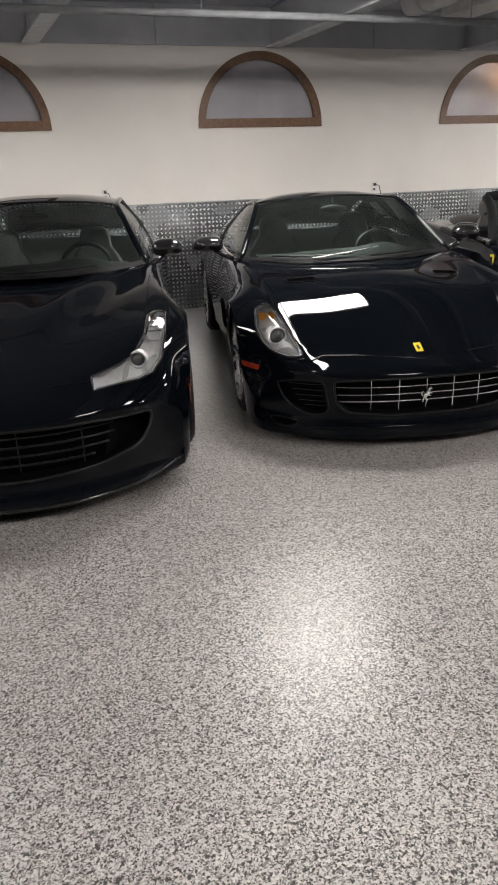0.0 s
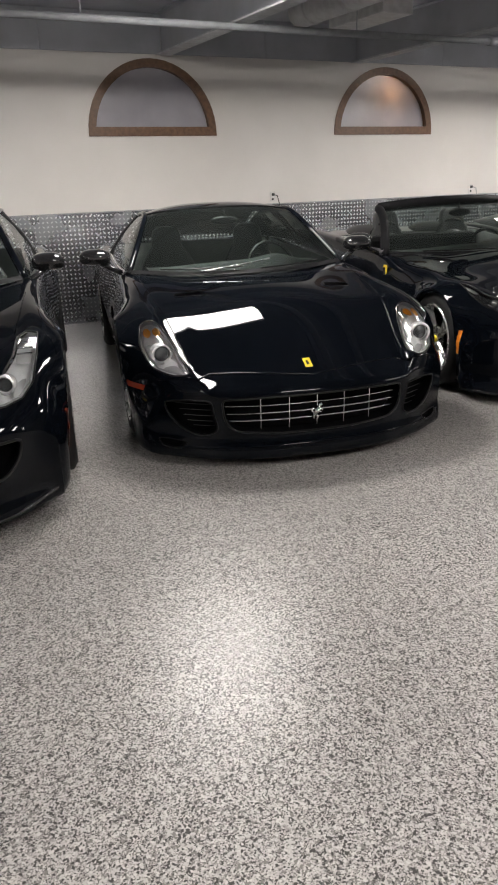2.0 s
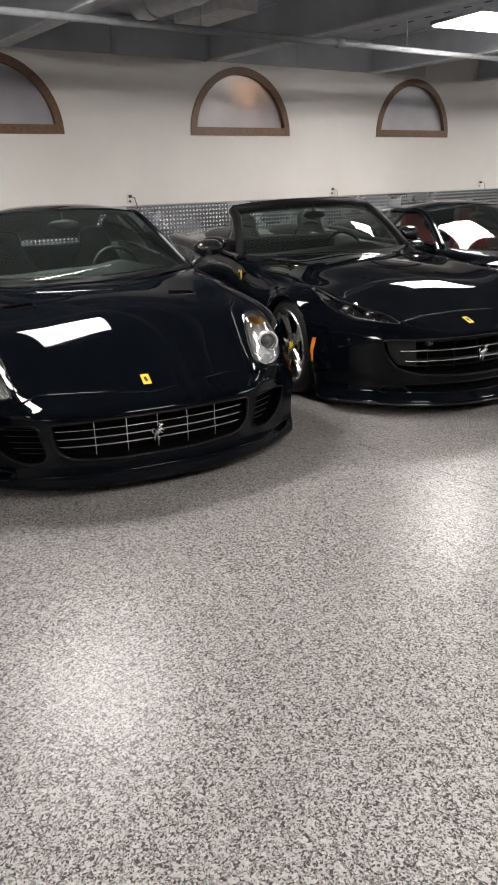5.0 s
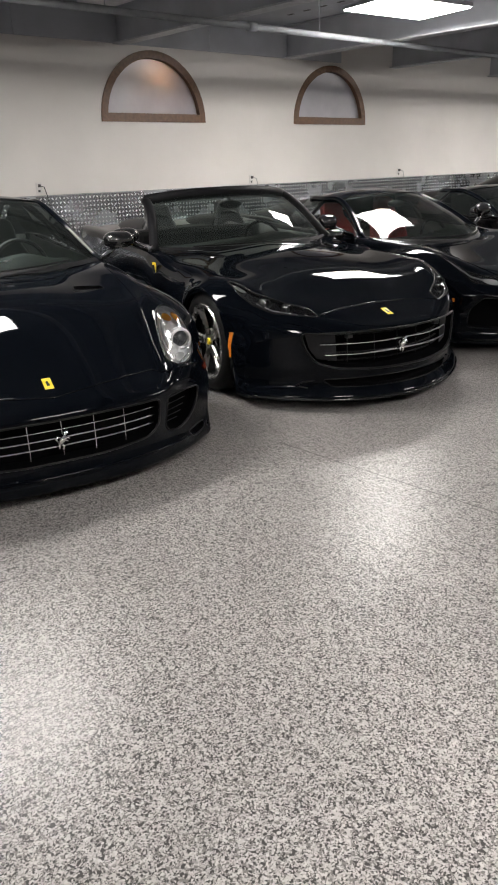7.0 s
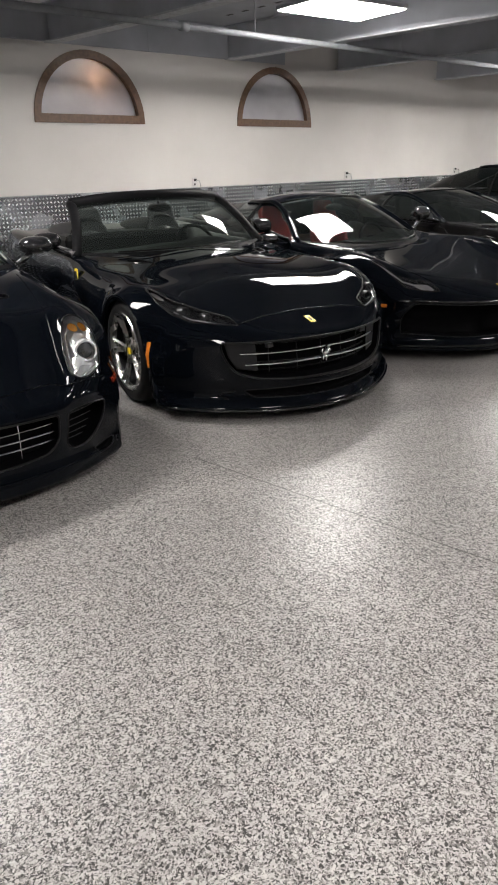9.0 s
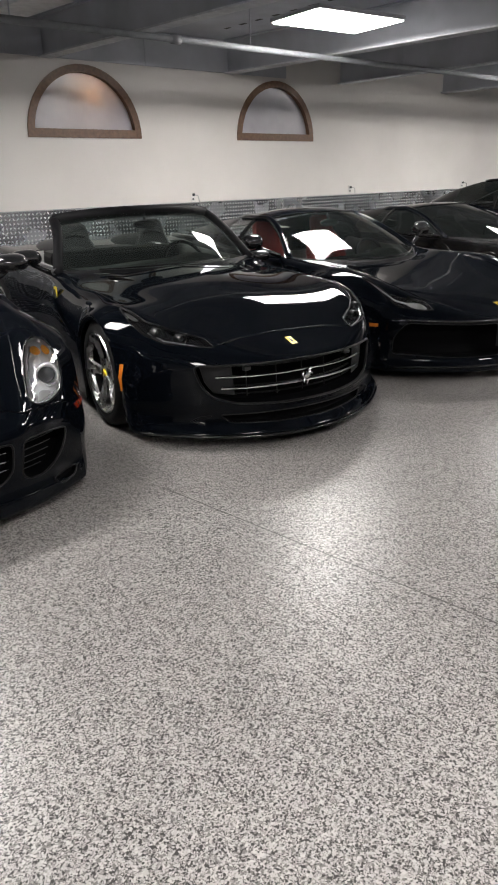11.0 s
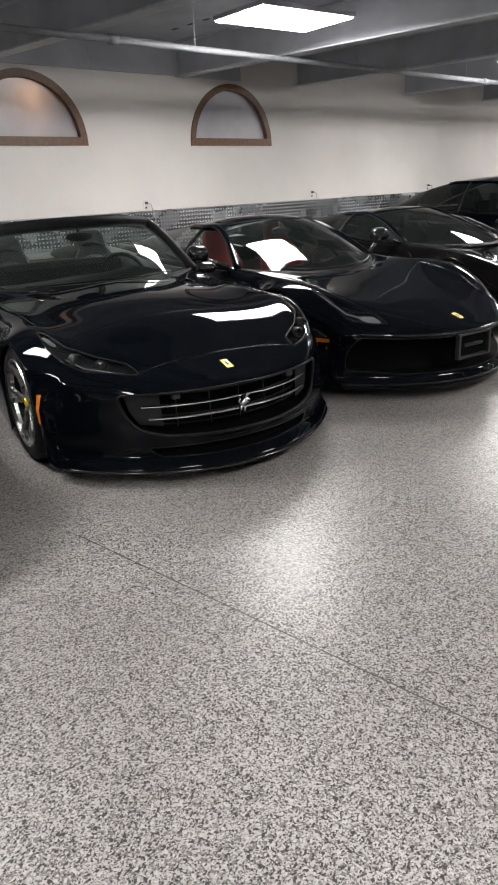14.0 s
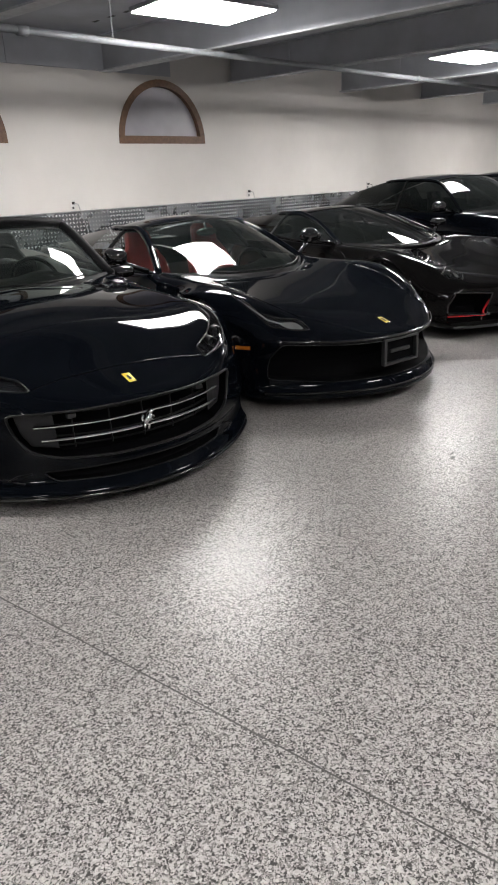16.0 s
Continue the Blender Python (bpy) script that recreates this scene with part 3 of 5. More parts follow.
def dense(poly, step=0.02, soft=0.0):
    """Outline resampled at even steps; soft rounds its corners."""
    out = []
    n = len(poly)
    for i in range(n):
        a, b = np.array(poly[i], float), np.array(poly[(i + 1) % n], float)
        k = max(1, int(np.linalg.norm(b - a) / step))
        out += [a + (b - a) * t / k for t in range(k)]
    for _ in range(int(soft)):
        out = [(out[i - 1] + 2 * out[i] + out[(i + 1) % len(out)]) / 4 for i in range(len(out))]
    return [tuple(o) for o in out]


def opening(shell, poly, tilt, depth, shrink=0.92, edge=0.0):
    """Cuts the outline out of the skin; gives back a bowl (walls and floor) and the rim's points."""
    hits = [shell.cast(p, tilt) for p in poly]
    rim = [h[0] for h in hits]
    bm = shell.bm
    lo_y, hi_y = min(r.y for r in rim) - 0.3, max(r.y for r in rim) + 0.3
    a = radians(tilt)
    d = Vector((0, math.cos(a), -math.sin(a)))
    dead, touch = [], set()
    us = [p[0] for p in poly]
    for f in bm.faces:
        c = f.calc_center_median()
        if lo_y < c.y < hi_y and min(us) < c.x < max(us) and inside_poly(shell.flat(c, tilt), poly) and (c - shell.cast(shell.flat(c, tilt), tilt)[0]).dot(d) < 0.09:
            dead.append(f)
    for f in dead:
        touch.update(f.verts)
    bmesh.ops.delete(bm, geom=dead, context="FACES")
    pa = np.array(poly)
    for v in touch:
        if v.is_valid and v.link_faces:
            q = np.array(shell.flat(v.co, tilt))
            k = int(np.argmin(((pa - q) ** 2).sum(1)))
            v.co = rim[k]
    bowl = bmesh.new()
    cx = sum(p[0] for p in poly) / len(poly)
    cv = sum(p[1] for p in poly) / len(poly)
    top = [bowl.verts.new(r + h[1] * 0.001) for r, h in zip(rim, hits)]
    small = [((p[0] - cx) * shrink + cx, (p[1] - cv) * shrink + cv) for p in poly]
    us, vs = [p[0] for p in small], [p[1] for p in small]
    pts, cell = list(small), 0.05
    gx = min(us) + cell / 2
    while gx < max(us):
        gy = min(vs) + cell / 2
        while gy < max(vs):
            if inside_poly((gx, gy), small) and min((gx - a2) ** 2 + (gy - b2) ** 2 for a2, b2 in small) > 0.0004:
                pts.append((gx, gy))
            gy += cell
        gx += cell
    n = len(small)
    vc, _, fc, orig, _, _ = delaunay_2d_cdt([Vector(p) for p in pts], [(k, (k + 1) % n) for k in range(n)], [], 1, 1e-6)
    made = [bowl.verts.new(shell.cast((p[0], p[1]), tilt)[0] + d * depth) for p in vc]
    where = {}
    for k, src in enumerate(orig):
        for q in src:
            where[q] = k
    low = [made[where[k]] for k in range(n)]
    for k in range(n):
        ring = [top[k], top[(k + 1) % n], low[(k + 1) % n], low[k]]
        ring = [v for q, v in enumerate(ring) if v not in ring[:q]]
        if len(ring) > 2:
            bowl.faces.new(ring)
    for f in fc:
        try:
            bowl.faces.new([made[k] for k in f])
        except ValueError:
            pass
    bmesh.ops.recalc_face_normals(bowl, faces=bowl.faces)
    return bowl, rim


def skin_patch(shell, poly, tilt, lift, thick=0.0, cell=0.03):
    """A patch that follows the skin inside an outline, lifted off it."""
    bm = bmesh.new()
    us, vs = [p[0] for p in poly], [p[1] for p in poly]
    edge = len(poly)
    pts = list(poly)
    x = min(us) + cell / 2
    while x < max(us):
        y = min(vs) + cell / 2
        while y < max(vs):
            if inside_poly((x, y), poly) and min((x - a) ** 2 + (y - b) ** 2 for a, b in poly) > (cell * 0.5) ** 2:
                pts.append((x, y))
            y += cell
        x += cell
    vc, _, fc, _, _, _ = delaunay_2d_cdt([Vector(p) for p in pts], [(i, (i + 1) % edge) for i in range(edge)], [], 1, 1e-6)
    made = []
    for p in vc:
        h, n = shell.cast((p[0], p[1]), tilt)
        made.append(bm.verts.new(h + n * lift))
    for f in fc:
        try:
            bm.faces.new([made[i] for i in f])
        except ValueError:
            pass
    bmesh.ops.recalc_face_normals(bm, faces=bm.faces)
    if thick:
        r = bmesh.ops.extrude_face_region(bm, geom=list(bm.faces))
        a = radians(tilt)
        for v in r["geom"]:
            if isinstance(v, bmesh.types.BMVert):
                v.co += Vector((0, -math.cos(a), math.sin(a))) * thick
    return bm


def skin_line(shell, uv, tilt, r, lift=0.0, n=6, closed=False):
    """A thin bar laid along the skin through the given lateral and height pairs."""
    pts = []
    uv = list(uv) + ([uv[0]] if closed else [])
    for a, b in zip(uv, uv[1:]):
        k = max(1, int(math.dist(a, b) / 0.03))
        pts += [(a[0] + (b[0] - a[0]) * t / k, a[1] + (b[1] - a[1]) * t / k) for t in range(k)]
    pts.append(uv[-1])
    out = []
    for p in pts:
        h, nn = shell.cast(p, tilt)
        out.append(h + nn * lift)
    return tube(bmesh.new(), out, r, n)


def ribbon(rows):
    bm = bmesh.new()
    grid_faces(bm, [[bm.verts.new(p) for p in r] for r in rows])
    bmesh.ops.recalc_face_normals(bm, faces=bm.faces)
    return bm


def lathe(profile, n=40, bm=None):
    """Turned about the x axis from (x, radius) pairs."""
    bm = bm or bmesh.new()
    rings = [[bm.verts.new((x, r * math.cos(2 * math.pi * k / n), r * math.sin(2 * math.pi * k / n))) for k in range(n)] for x, r in profile]
    for a, b in zip(rings, rings[1:]):
        for k in range(n):
            bm.faces.new((a[k], a[(k + 1) % n], b[(k + 1) % n], b[k]))
    return bm


def mirror_x(bm):
    bmesh.ops.scale(bm, vec=(-1, 1, 1), verts=bm.verts)
    bmesh.ops.reverse_faces(bm, faces=bm.faces)
    return bm


def both(make):
    """The left and the right one of a pair."""
    return [make(), mirror_x(make())]


# ---- cars: parts ----
def wheel(car, x, y, r, width, side, steer=0.0, spokes=5, rim_mat=None, finish="wheel"):
    """Tyre, rim with split spokes, hub, disc and caliper; side +1 faces the car's +x."""
    rim_mat = rim_mat or M_SATIN
    w = bpy.data.objects.new("wheel", None)
    scene.collection.objects.link(w)
    w.parent = car
    w.matrix_basis = pose(x, y, r, 0, 0, steer)
    h = width / 2
    rr = r - 0.095
    part("tyre", lathe([(-h + 0.02, rr - 0.01), (-h, rr + 0.02), (-h - 0.004, r - 0.045), (-h + 0.02, r - 0.008), (-h + 0.05, r), (h - 0.05, r), (h - 0.02, r - 0.008), (h + 0.004, r - 0.045), (h, rr + 0.02), (h - 0.02, rr - 0.01)], 48), M_TYRE, w, smooth=True)
    o = h * side
    part("rim_barrel", lathe([(o - 0.032 * side, rr - 0.02), (o - 0.05 * side, rr - 0.03), (-o, rr - 0.03)], 48), M_BLACK, w, "dark inside of the rim", smooth=True)
    bm = lathe([(o - 0.01 * side, rr + 0.012), (o + 0.003 * side, rr + 0.004), (o, rr - 0.008), (o - 0.014 * side, rr - 0.018), (o - 0.034 * side, rr - 0.022)], 48)
    for k in range(spokes):
        a = 2 * math.pi * k / spokes
        for da in (-0.15, 0.15):
            ring = []
            for q, (rad, wd, dep) in enumerate(((0.05, 0.024, 0.05), (0.12, 0.022, 0.045), (rr * 0.7, 0.02, 0.035), (rr - 0.012, 0.026, 0.022))):
                ang = a + da * (0.25 + 0.75 * rad / rr)
                cy, cz = rad * math.cos(ang), rad * math.sin(ang)
                ty, tz = -math.sin(ang), math.cos(ang)
                xo = o - (dep - 0.008) * side
                ring.append([(xo, cy + ty * wd, cz + tz * wd), (xo + 0.014 * side, cy + ty * wd * 0.4, cz + tz * wd * 0.4), (xo + 0.014 * side, cy - ty * wd * 0.4, cz - tz * wd * 0.4), (xo, cy - ty * wd, cz - tz * wd)])
            vs = [[bm.verts.new(p) for p in rg] for rg in ring]
            grid_faces(bm, vs)
    lathe([(o - 0.06 * side, 0.09), (o - 0.042 * side, 0.085), (o - 0.036 * side, 0.06), (o - 0.036 * side, 0.02)], 24, bm)
    bmesh.ops.recalc_face_normals(bm, faces=bm.faces)
    part("rim", bm, rim_mat, w, smooth=False)
    hub = lathe([(o - 0.05 * side, 0.026), (o - 0.03 * side, 0.024), (o - 0.027 * side, 0.021), (o - 0.027 * side, 0.0005)], 24)
    part("hub_cap", hub, M_YELLOW, w, "yellow hub cap")
    part("brake_disc", lathe([(-0.01, 0.09), (-0.01, rr - 0.05), (0.01, rr - 0.05), (0.01, 0.09)], 36), M_DISC, w)
    cb = bmesh.new()
    box(cb, -0.05, rr - 0.13, -0.09, 0.05, rr - 0.03, 0.09, 0.015)
    part("brake_caliper", cb, M_BLACK, w)
    return w


def seat(car, x, y, z, leather, tall=0.0):
    e = bpy.data.objects.new("seat", None)
    scene.collection.objects.link(e)
    e.parent = car
    e.matrix_basis = pose(x, y, z)
    b = bmesh.new()
    box(b, -0.25, -0.25, 0.0, 0.25, 0.27, 0.17, 0.05)
    part("cushion", b, leather, e, smooth=True)
    b = bmesh.new()
    prof = [(0.22, 0.24, 0.1), (0.28, 0.26, 0.3), (0.33, 0.255, 0.45), (0.36, 0.23, 0.54), (0.385, 0.18, 0.61 + tall * 0.6), (0.4, 0.135, 0.66 + tall), (0.42, 0.13, 0.73 + tall), (0.435, 0.115, 0.785 + tall), (0.44, 0.07, 0.815 + tall)]
    rows = []
    for yy, w, zz in prof:
        ring = []
        for k in range(21):
            a = 2 * math.pi * k / 20
            c, q = math.cos(a), math.sin(a)
            ring.append(b.verts.new((math.copysign(abs(c) ** 0.7, c) * w, yy - 0.05 * c * c + 0.06 * math.copysign(abs(q) ** 0.6, q), zz)))
        rows.append(ring)
    grid_faces(b, rows)
    b.faces.new(rows[-1][:20])
    bmesh.ops.remove_doubles(b, verts=b.verts, dist=0.0005)
    bmesh.ops.recalc_face_normals(b, faces=b.faces)
    part("backrest", b, leather, e, smooth=True)
    return e


def ring_bm(c, r, tube_r, tilt, n=28):
    pts = []
    m = pose(*c, tilt)
    for k in range(n + 1):
        a = 2 * math.pi * k / n
        pts.append(m @ Vector((r * math.cos(a), r * math.sin(a), 0)))
    return tube(bmesh.new(), pts, tube_r, 8, False)


def greenhouse(car, sp, convertible=False):
    """One domed skin over the cabin, cut into windscreen, roof, side and rear glass."""
    g = sp["green"]
    mid_y = (g["sH"] + g["sR"]) / 2
    peak = max(g["zH"], g["zR"]) + g["bowR"]
    side_pts = [(g["wb"], g["sA"] + g["sagA"], g["zA"](1)), (g["wt"] + 0.35 * (g["wb"] - g["wt"]), g["sA"] + g["sagA"] + (g.get("rake", 0.52) + 0.03) * (g["sH"] + g["sagH"] - g["sA"] - g["sagA"]), g["zA"](1) + 0.66 * (g["zH"] - g["crownH"] - g["zA"](1))),
                (g["wt"], g["sH"] + g["sagH"], g["zH"] - g["crownH"]), ((g["wt"] + g["wr"]) / 2 + 0.02, mid_y + g["sagR"], peak - g["crownR"] - 0.01),
                (g["wr"], g["sR"] + g["sagR"], g["zR"] - g["crownR"]), ((g["wr"] + g["we"]) / 2, (g["sR"] + g["sE"]) / 2 + 0.05, (g["zR"] + g["zE"]) / 2 + g["bowE"] - g["crownR"] * 0.5), (g["we"], g["sE"] + g["sagE"], g["zE"])]
    mid_pts = [(0, g["sA"], g["zA"](0)), (0, g["sA"] + g.get("bulge", 0.52) * (g["sH"] - g["sA"]), g["zA"](0) + 0.6 * (g["zH"] - g["zA"](0))), (0, g["sH"], g["zH"]), (0, mid_y, peak + 0.012),
               (0, g["sR"], g["zR"] + 0.005), (0, (g["sR"] + g["sE"]) / 2, (g["zR"] + g["zE"]) / 2 + g["bowE"]), (0, g["sE"], g["zE"] + g["crownE"])]
    side = [Vector(p) for p in spline(side_pts, 12)]
    mid = [Vector(p) for p in spline(mid_pts, 12)]

    def along(pts, q):
        f = min(max(q, 0.0), 3.0) * 24
        k = min(int(f), len(pts) - 2)
        return pts[k].lerp(pts[k + 1], f - k)

    def skin(t, q):
        """Point of the dome: lateral t, q 0-1 windscreen, 1-2 roof, 2-3 rear glass."""
        e, m = along(side, q), along(mid, q)
        a = abs(t)
        return Vector((e.x * t, m.y + (e.y - m.y) * a ** 2.2, m.z + (e.z - m.z) * a ** 2.6))

    def ws(t, v):
        return skin(t, v)

    ts = [-1 + 2 * k / 24 for k in range(25)]
    vs = [k / 16 for k in range(17)]
    part("windscreen", ribbon([[ws(t, v) for t in ts] for v in vs]), M_DIMGLASS if convertible else M_TINT if sp.get("dark") else M_GLASS, car, "dark windscreen" if sp.get("dark") else "clear windscreen", smooth=True)
    black = bmesh.new()
    grid_faces(black, [[black.verts.new(ws(t, v) + Vector((0, -0.003, 0.003))) for t in ts] for v in (0.0, 0.045)])
    part("windscreen_border", black, M_SEAL, car, "black band at the foot of the windscreen")
    pil = sp["pillar_r"]
    for sg in (1, -1):
        qs = [k / 12 for k in range(13)] if convertible else [k / 12 for k in range(25)]
        pts = [Vector((along(side, q).x * sg, along(side, q).y, along(side, q).z - 0.004)) for q in qs]
        part("windscreen_pillar" if convertible else "roof_rail", tube(bmesh.new(), pts, pil, 12), M_SEAL if convertible else M_PAINT, car, smooth=True)
    if convertible:
        part("windscreen_header", tube(bmesh.new(), [ws(t, 1.0) for t in ts], pil * 1.2, 12), M_SEAL, car, smooth=True)
        return ws
    part("windscreen_seal", tube(bmesh.new(), [ws(t, 1.0) + Vector((0, 0, 0.002)) for t in ts], 0.006, 8), M_SEAL, car, smooth=True)
    part("roof", ribbon([[skin(t, 1 + k / 12) for t in ts] for k in range(13)]), sp["paint"], car, "black domed roof panel", smooth=True)
    part("rear_window", ribbon([[skin(t * 0.92, 2 + k / 12) for t in ts] for k in range(13)]), M_REAR if not sp.get("dark") else M_TINT, car, smooth=True)
    sidem = M_TINT if sp.get("dark") else M_SIDEGLASS

    def belt(y):
        return Vector((g["belt_y"](y), y, g["belt_z"](y)))

    for sg in (1, -1):
        glass_rows, paint_rows = [], []
        for q in [k / 16 for k in range(49)]:
            u = along(side, q)
            b = belt(u.y)
            if b.z > u.z:
                b.z = u.z - 0.001
            col = []
            for k in range(9):
                p = b.lerp(u, k / 8)
                p.x += 0.03 * 4 * (k / 8) * (1 - k / 8)
                col.append(Vector((p.x * sg, p.y, p.z)))
            if u.y < g["sC"]:
                glass_rows.append(col)
            else:
                if not paint_rows:
                    glass_rows.append(col)
                paint_rows.append(col)
        part("side_window", ribbon(glass_rows), sidem, car, smooth=True)
        if len(paint_rows) > 1:
            part("rear_pillar", ribbon(paint_rows), sp["paint"], car, smooth=True)
        yb = g["sB"]
        ub = min((along(side, 1 + k / 40) for k in range(41)), key=lambda p: abs(p.y - yb))
        bb = belt(yb)
        part("door_pillar", tube(bmesh.new(), [(bb.x * sg, bb.y, bb.z), ((bb.x + ub.x) / 2 * sg + 0.025 * sg, yb, (bb.z + ub.z) / 2), (ub.x * sg, ub.y, ub.z)], 0.02, 8), M_BLACK, car)
        part("belt_trim", tube(bmesh.new(), [(belt(y).x * sg, y, belt(y).z + 0.004) for y in np.linspace(g["sA"] + g["sagA"] + 0.05, g["sC"], 16)], 0.009, 6), sp.get("trim", M_BLACK), car)
    return ws


def wing_mirror(car, base, tip, size, mat):
    """Door mirror: stalk, rounded housing and glass."""
    e = bpy.data.objects.new("wing_mirror", None)
    scene.collection.objects.link(e)
    e.parent = car
    b, t = Vector(base), Vector(tip)
    part("stalk", tube(bmesh.new(), [b, b.lerp(t, 0.5) + Vector((0, -0.015, -0.015)), t + Vector((0, 0.02, -0.02))], 0.02, 8), mat, e, smooth=True)
    bm = bmesh.new()
    bmesh.ops.create_uvsphere(bm, u_segments=24, v_segments=14, radius=1.0)
    for v in bm.verts:
        x, y, z = v.co
        v.co = Vector((math.copysign(abs(x) ** 0.68, x) * size[0], (math.copysign(abs(y) ** 0.8, y) if y < 0 else y * 0.25) * size[1], math.copysign(abs(z) ** (0.85 if z > 0 else 0.6), z) * size[2] * (1 if z > 0 else 0.8)))
        v.co = v.co + t
    part("mirror_housing", bm, mat, e, smooth=True)
    gl = bmesh.new()
    bmesh.ops.create_circle(gl, cap_ends=True, segments=24, radius=1.0, matrix=Matrix.LocRotScale(t + Vector((0, size[1] * 0.27, 0)), Euler((radians(90), 0, 0)), (size[0] * 0.85, size[2] * 0.82, 1)))
    part("mirror_glass", gl, M_MIRROR, e)
    return e


def cabin(car, sp, leather, wheel_side=1):
    c = sp["cabin"]
    g = sp["green"]
    y0 = c[0]
    b = bmesh.new()
    zt = g["zA"](0) + 0.005
    rows = []
    for yy, zz in ((y0 + 0.02, zt - 0.02), (y0 + 0.2, zt + 0.025), (y0 + 0.42, zt + 0.02), (y0 + 0.5, zt - 0.07), (y0 + 0.48, zt - 0.25)):
        rows.append([Vector((t * 0.66, yy + g["sagA"] * (abs(t) * 0.66 / g["wb"]) ** 2.2, zz + 0.02 * math.cos(3 * t) + (0.05 * bump_at(t, 0.52 * wheel_side, 0.25) if yy > y0 + 0.15 else 0))) for t in np.linspace(-1, 1, 21)])
    part("dashboard", ribbon(rows), sp.get("dash", M_DASH), car, smooth=True)
    part("steering_wheel", ring_bm((0.36 * wheel_side, y0 + 0.66, zt - 0.03), 0.18, 0.016, 68), M_BLACK, car)
    hub = bmesh.new()
    bmesh.ops.create_cone(hub, cap_ends=True, segments=20, radius1=0.075, radius2=0.055, depth=0.05, matrix=pose(0.36 * wheel_side, y0 + 0.66, zt - 0.03, 68))
    for a in (0, 180, 270):
        m = pose(0.36 * wheel_side, y0 + 0.66, zt - 0.03, 68)
        tube(hub, [m @ Vector((0.05 * math.cos(radians(a)), 0.05 * math.sin(radians(a)), 0)), m @ Vector((0.175 * math.cos(radians(a)), 0.175 * math.sin(radians(a)), 0))], 0.014, 6)
    part("steering_hub", hub, M_BLACK, car)
    for sx in (-0.37, 0.37):
        seat(car, sx, y0 + sp.get("seat_y", 1.15), 0.3, leather, sp.get("tall", 0.0))
    # inner mirror
    mb = bmesh.new()
    hp = Vector((0, g["sH"] - 0.07, g["zH"] - 0.1))
    bmesh.ops.create_uvsphere(mb, u_segments=18, v_segments=10, radius=1.0, matrix=Matrix.LocRotScale(hp, None, (0.11, 0.025, 0.035)))
    tube(mb, [hp, hp + Vector((0, 0.03, 0.08))], 0.012, 8)
    part("rear_view_mirror", mb, M_BLACK, car, smooth=True)


def wipers(car, ws, spans):
    for (t0, v0, t1, v1), m in spans:
        pts = []
        for k in range(9):
            t, v = t0 + (t1 - t0) * k / 8, v0 + (v1 - v0) * k / 8
            pts.append(ws(t, v) + Vector((0, -0.018, 0.018)))
        part("wiper", tube(bmesh.new(), pts, 0.0055, 6), m, car)


def badge(car, shell, u, v, tilt, w, h):
    """Small yellow enamel plate with a dark figure reduced to plain bars."""
    poly = [(u - w / 2, v - h / 2), (u + w / 2, v - h / 2), (u + w / 2, v + h / 2), (u - w / 2, v + h / 2)]
    b = part("bonnet_badge", skin_patch(shell, dense(poly, 0.02), tilt, 0.001, 0.004, 0.02), M_YELLOW, car, "yellow enamel plate with a dark figure")
    inner = [(u - w * 0.16, v - h * 0.28), (u + w * 0.2, v - h * 0.22), (u + w * 0.06, v + h * 0.25), (u - w * 0.2, v + h * 0.15)]
    part("badge_figure", skin_patch(shell, inner, tilt, 0.0035, 0.003, 0.05), M_BLACK, b)
    return b


def grille_emblem(car, c, s):
    """Chrome emblem, a plain rearing shape of a few rounded bars."""
    b = bmesh.new()
    c = Vector(c)
    for pts, r in (([(-0.32, -0.22), (-0.05, 0.05), (0.14, 0.4)], 0.24), ([(0.14, 0.4), (0.22, 0.62), (0.4, 0.68)], 0.15), ([(0.1, 0.2), (0.42, 0.2), (0.45, 0.02)], 0.075), ([(0.05, 0.0), (0.34, -0.12)], 0.075), ([(-0.25, -0.2), (-0.02, -0.5), (-0.12, -0.85)], 0.11), ([(-0.36, -0.2), (-0.42, -0.75)], 0.09), ([(-0.42, -0.15), (-0.6, 0.15), (-0.46, 0.4)], 0.08)):
        tube(b, [c + Vector((x * s, 0, z * s)) for x, z in pts], 1.1 * r * s, 8)
    return part("grille_emblem", b, M_CHROME, car, "chrome emblem on the grille", smooth=True)


def new_car(name, label, x, y, yaw):
    e = new(name)
    e.matrix_basis = pose(x, y, 0, 0, 0, -yaw)
    return tagged(e, label, "car", "parked cars")


def underbody(car, sp):
    b = bmesh.new()
    box(b, -0.72, 0.45, 0.1, 0.72, sp["L"] - 0.4, 0.2)
    part("underbody", b, M_VOID, car)


def finish_body(car, shell, sp):
    bm = shell.bm
    bmesh.ops.recalc_face_normals(bm, faces=bm.faces)
    return part("body", bm, [sp["paint"], M_INNER, M_VOID], car, "glossy black bodywork", smooth=True)


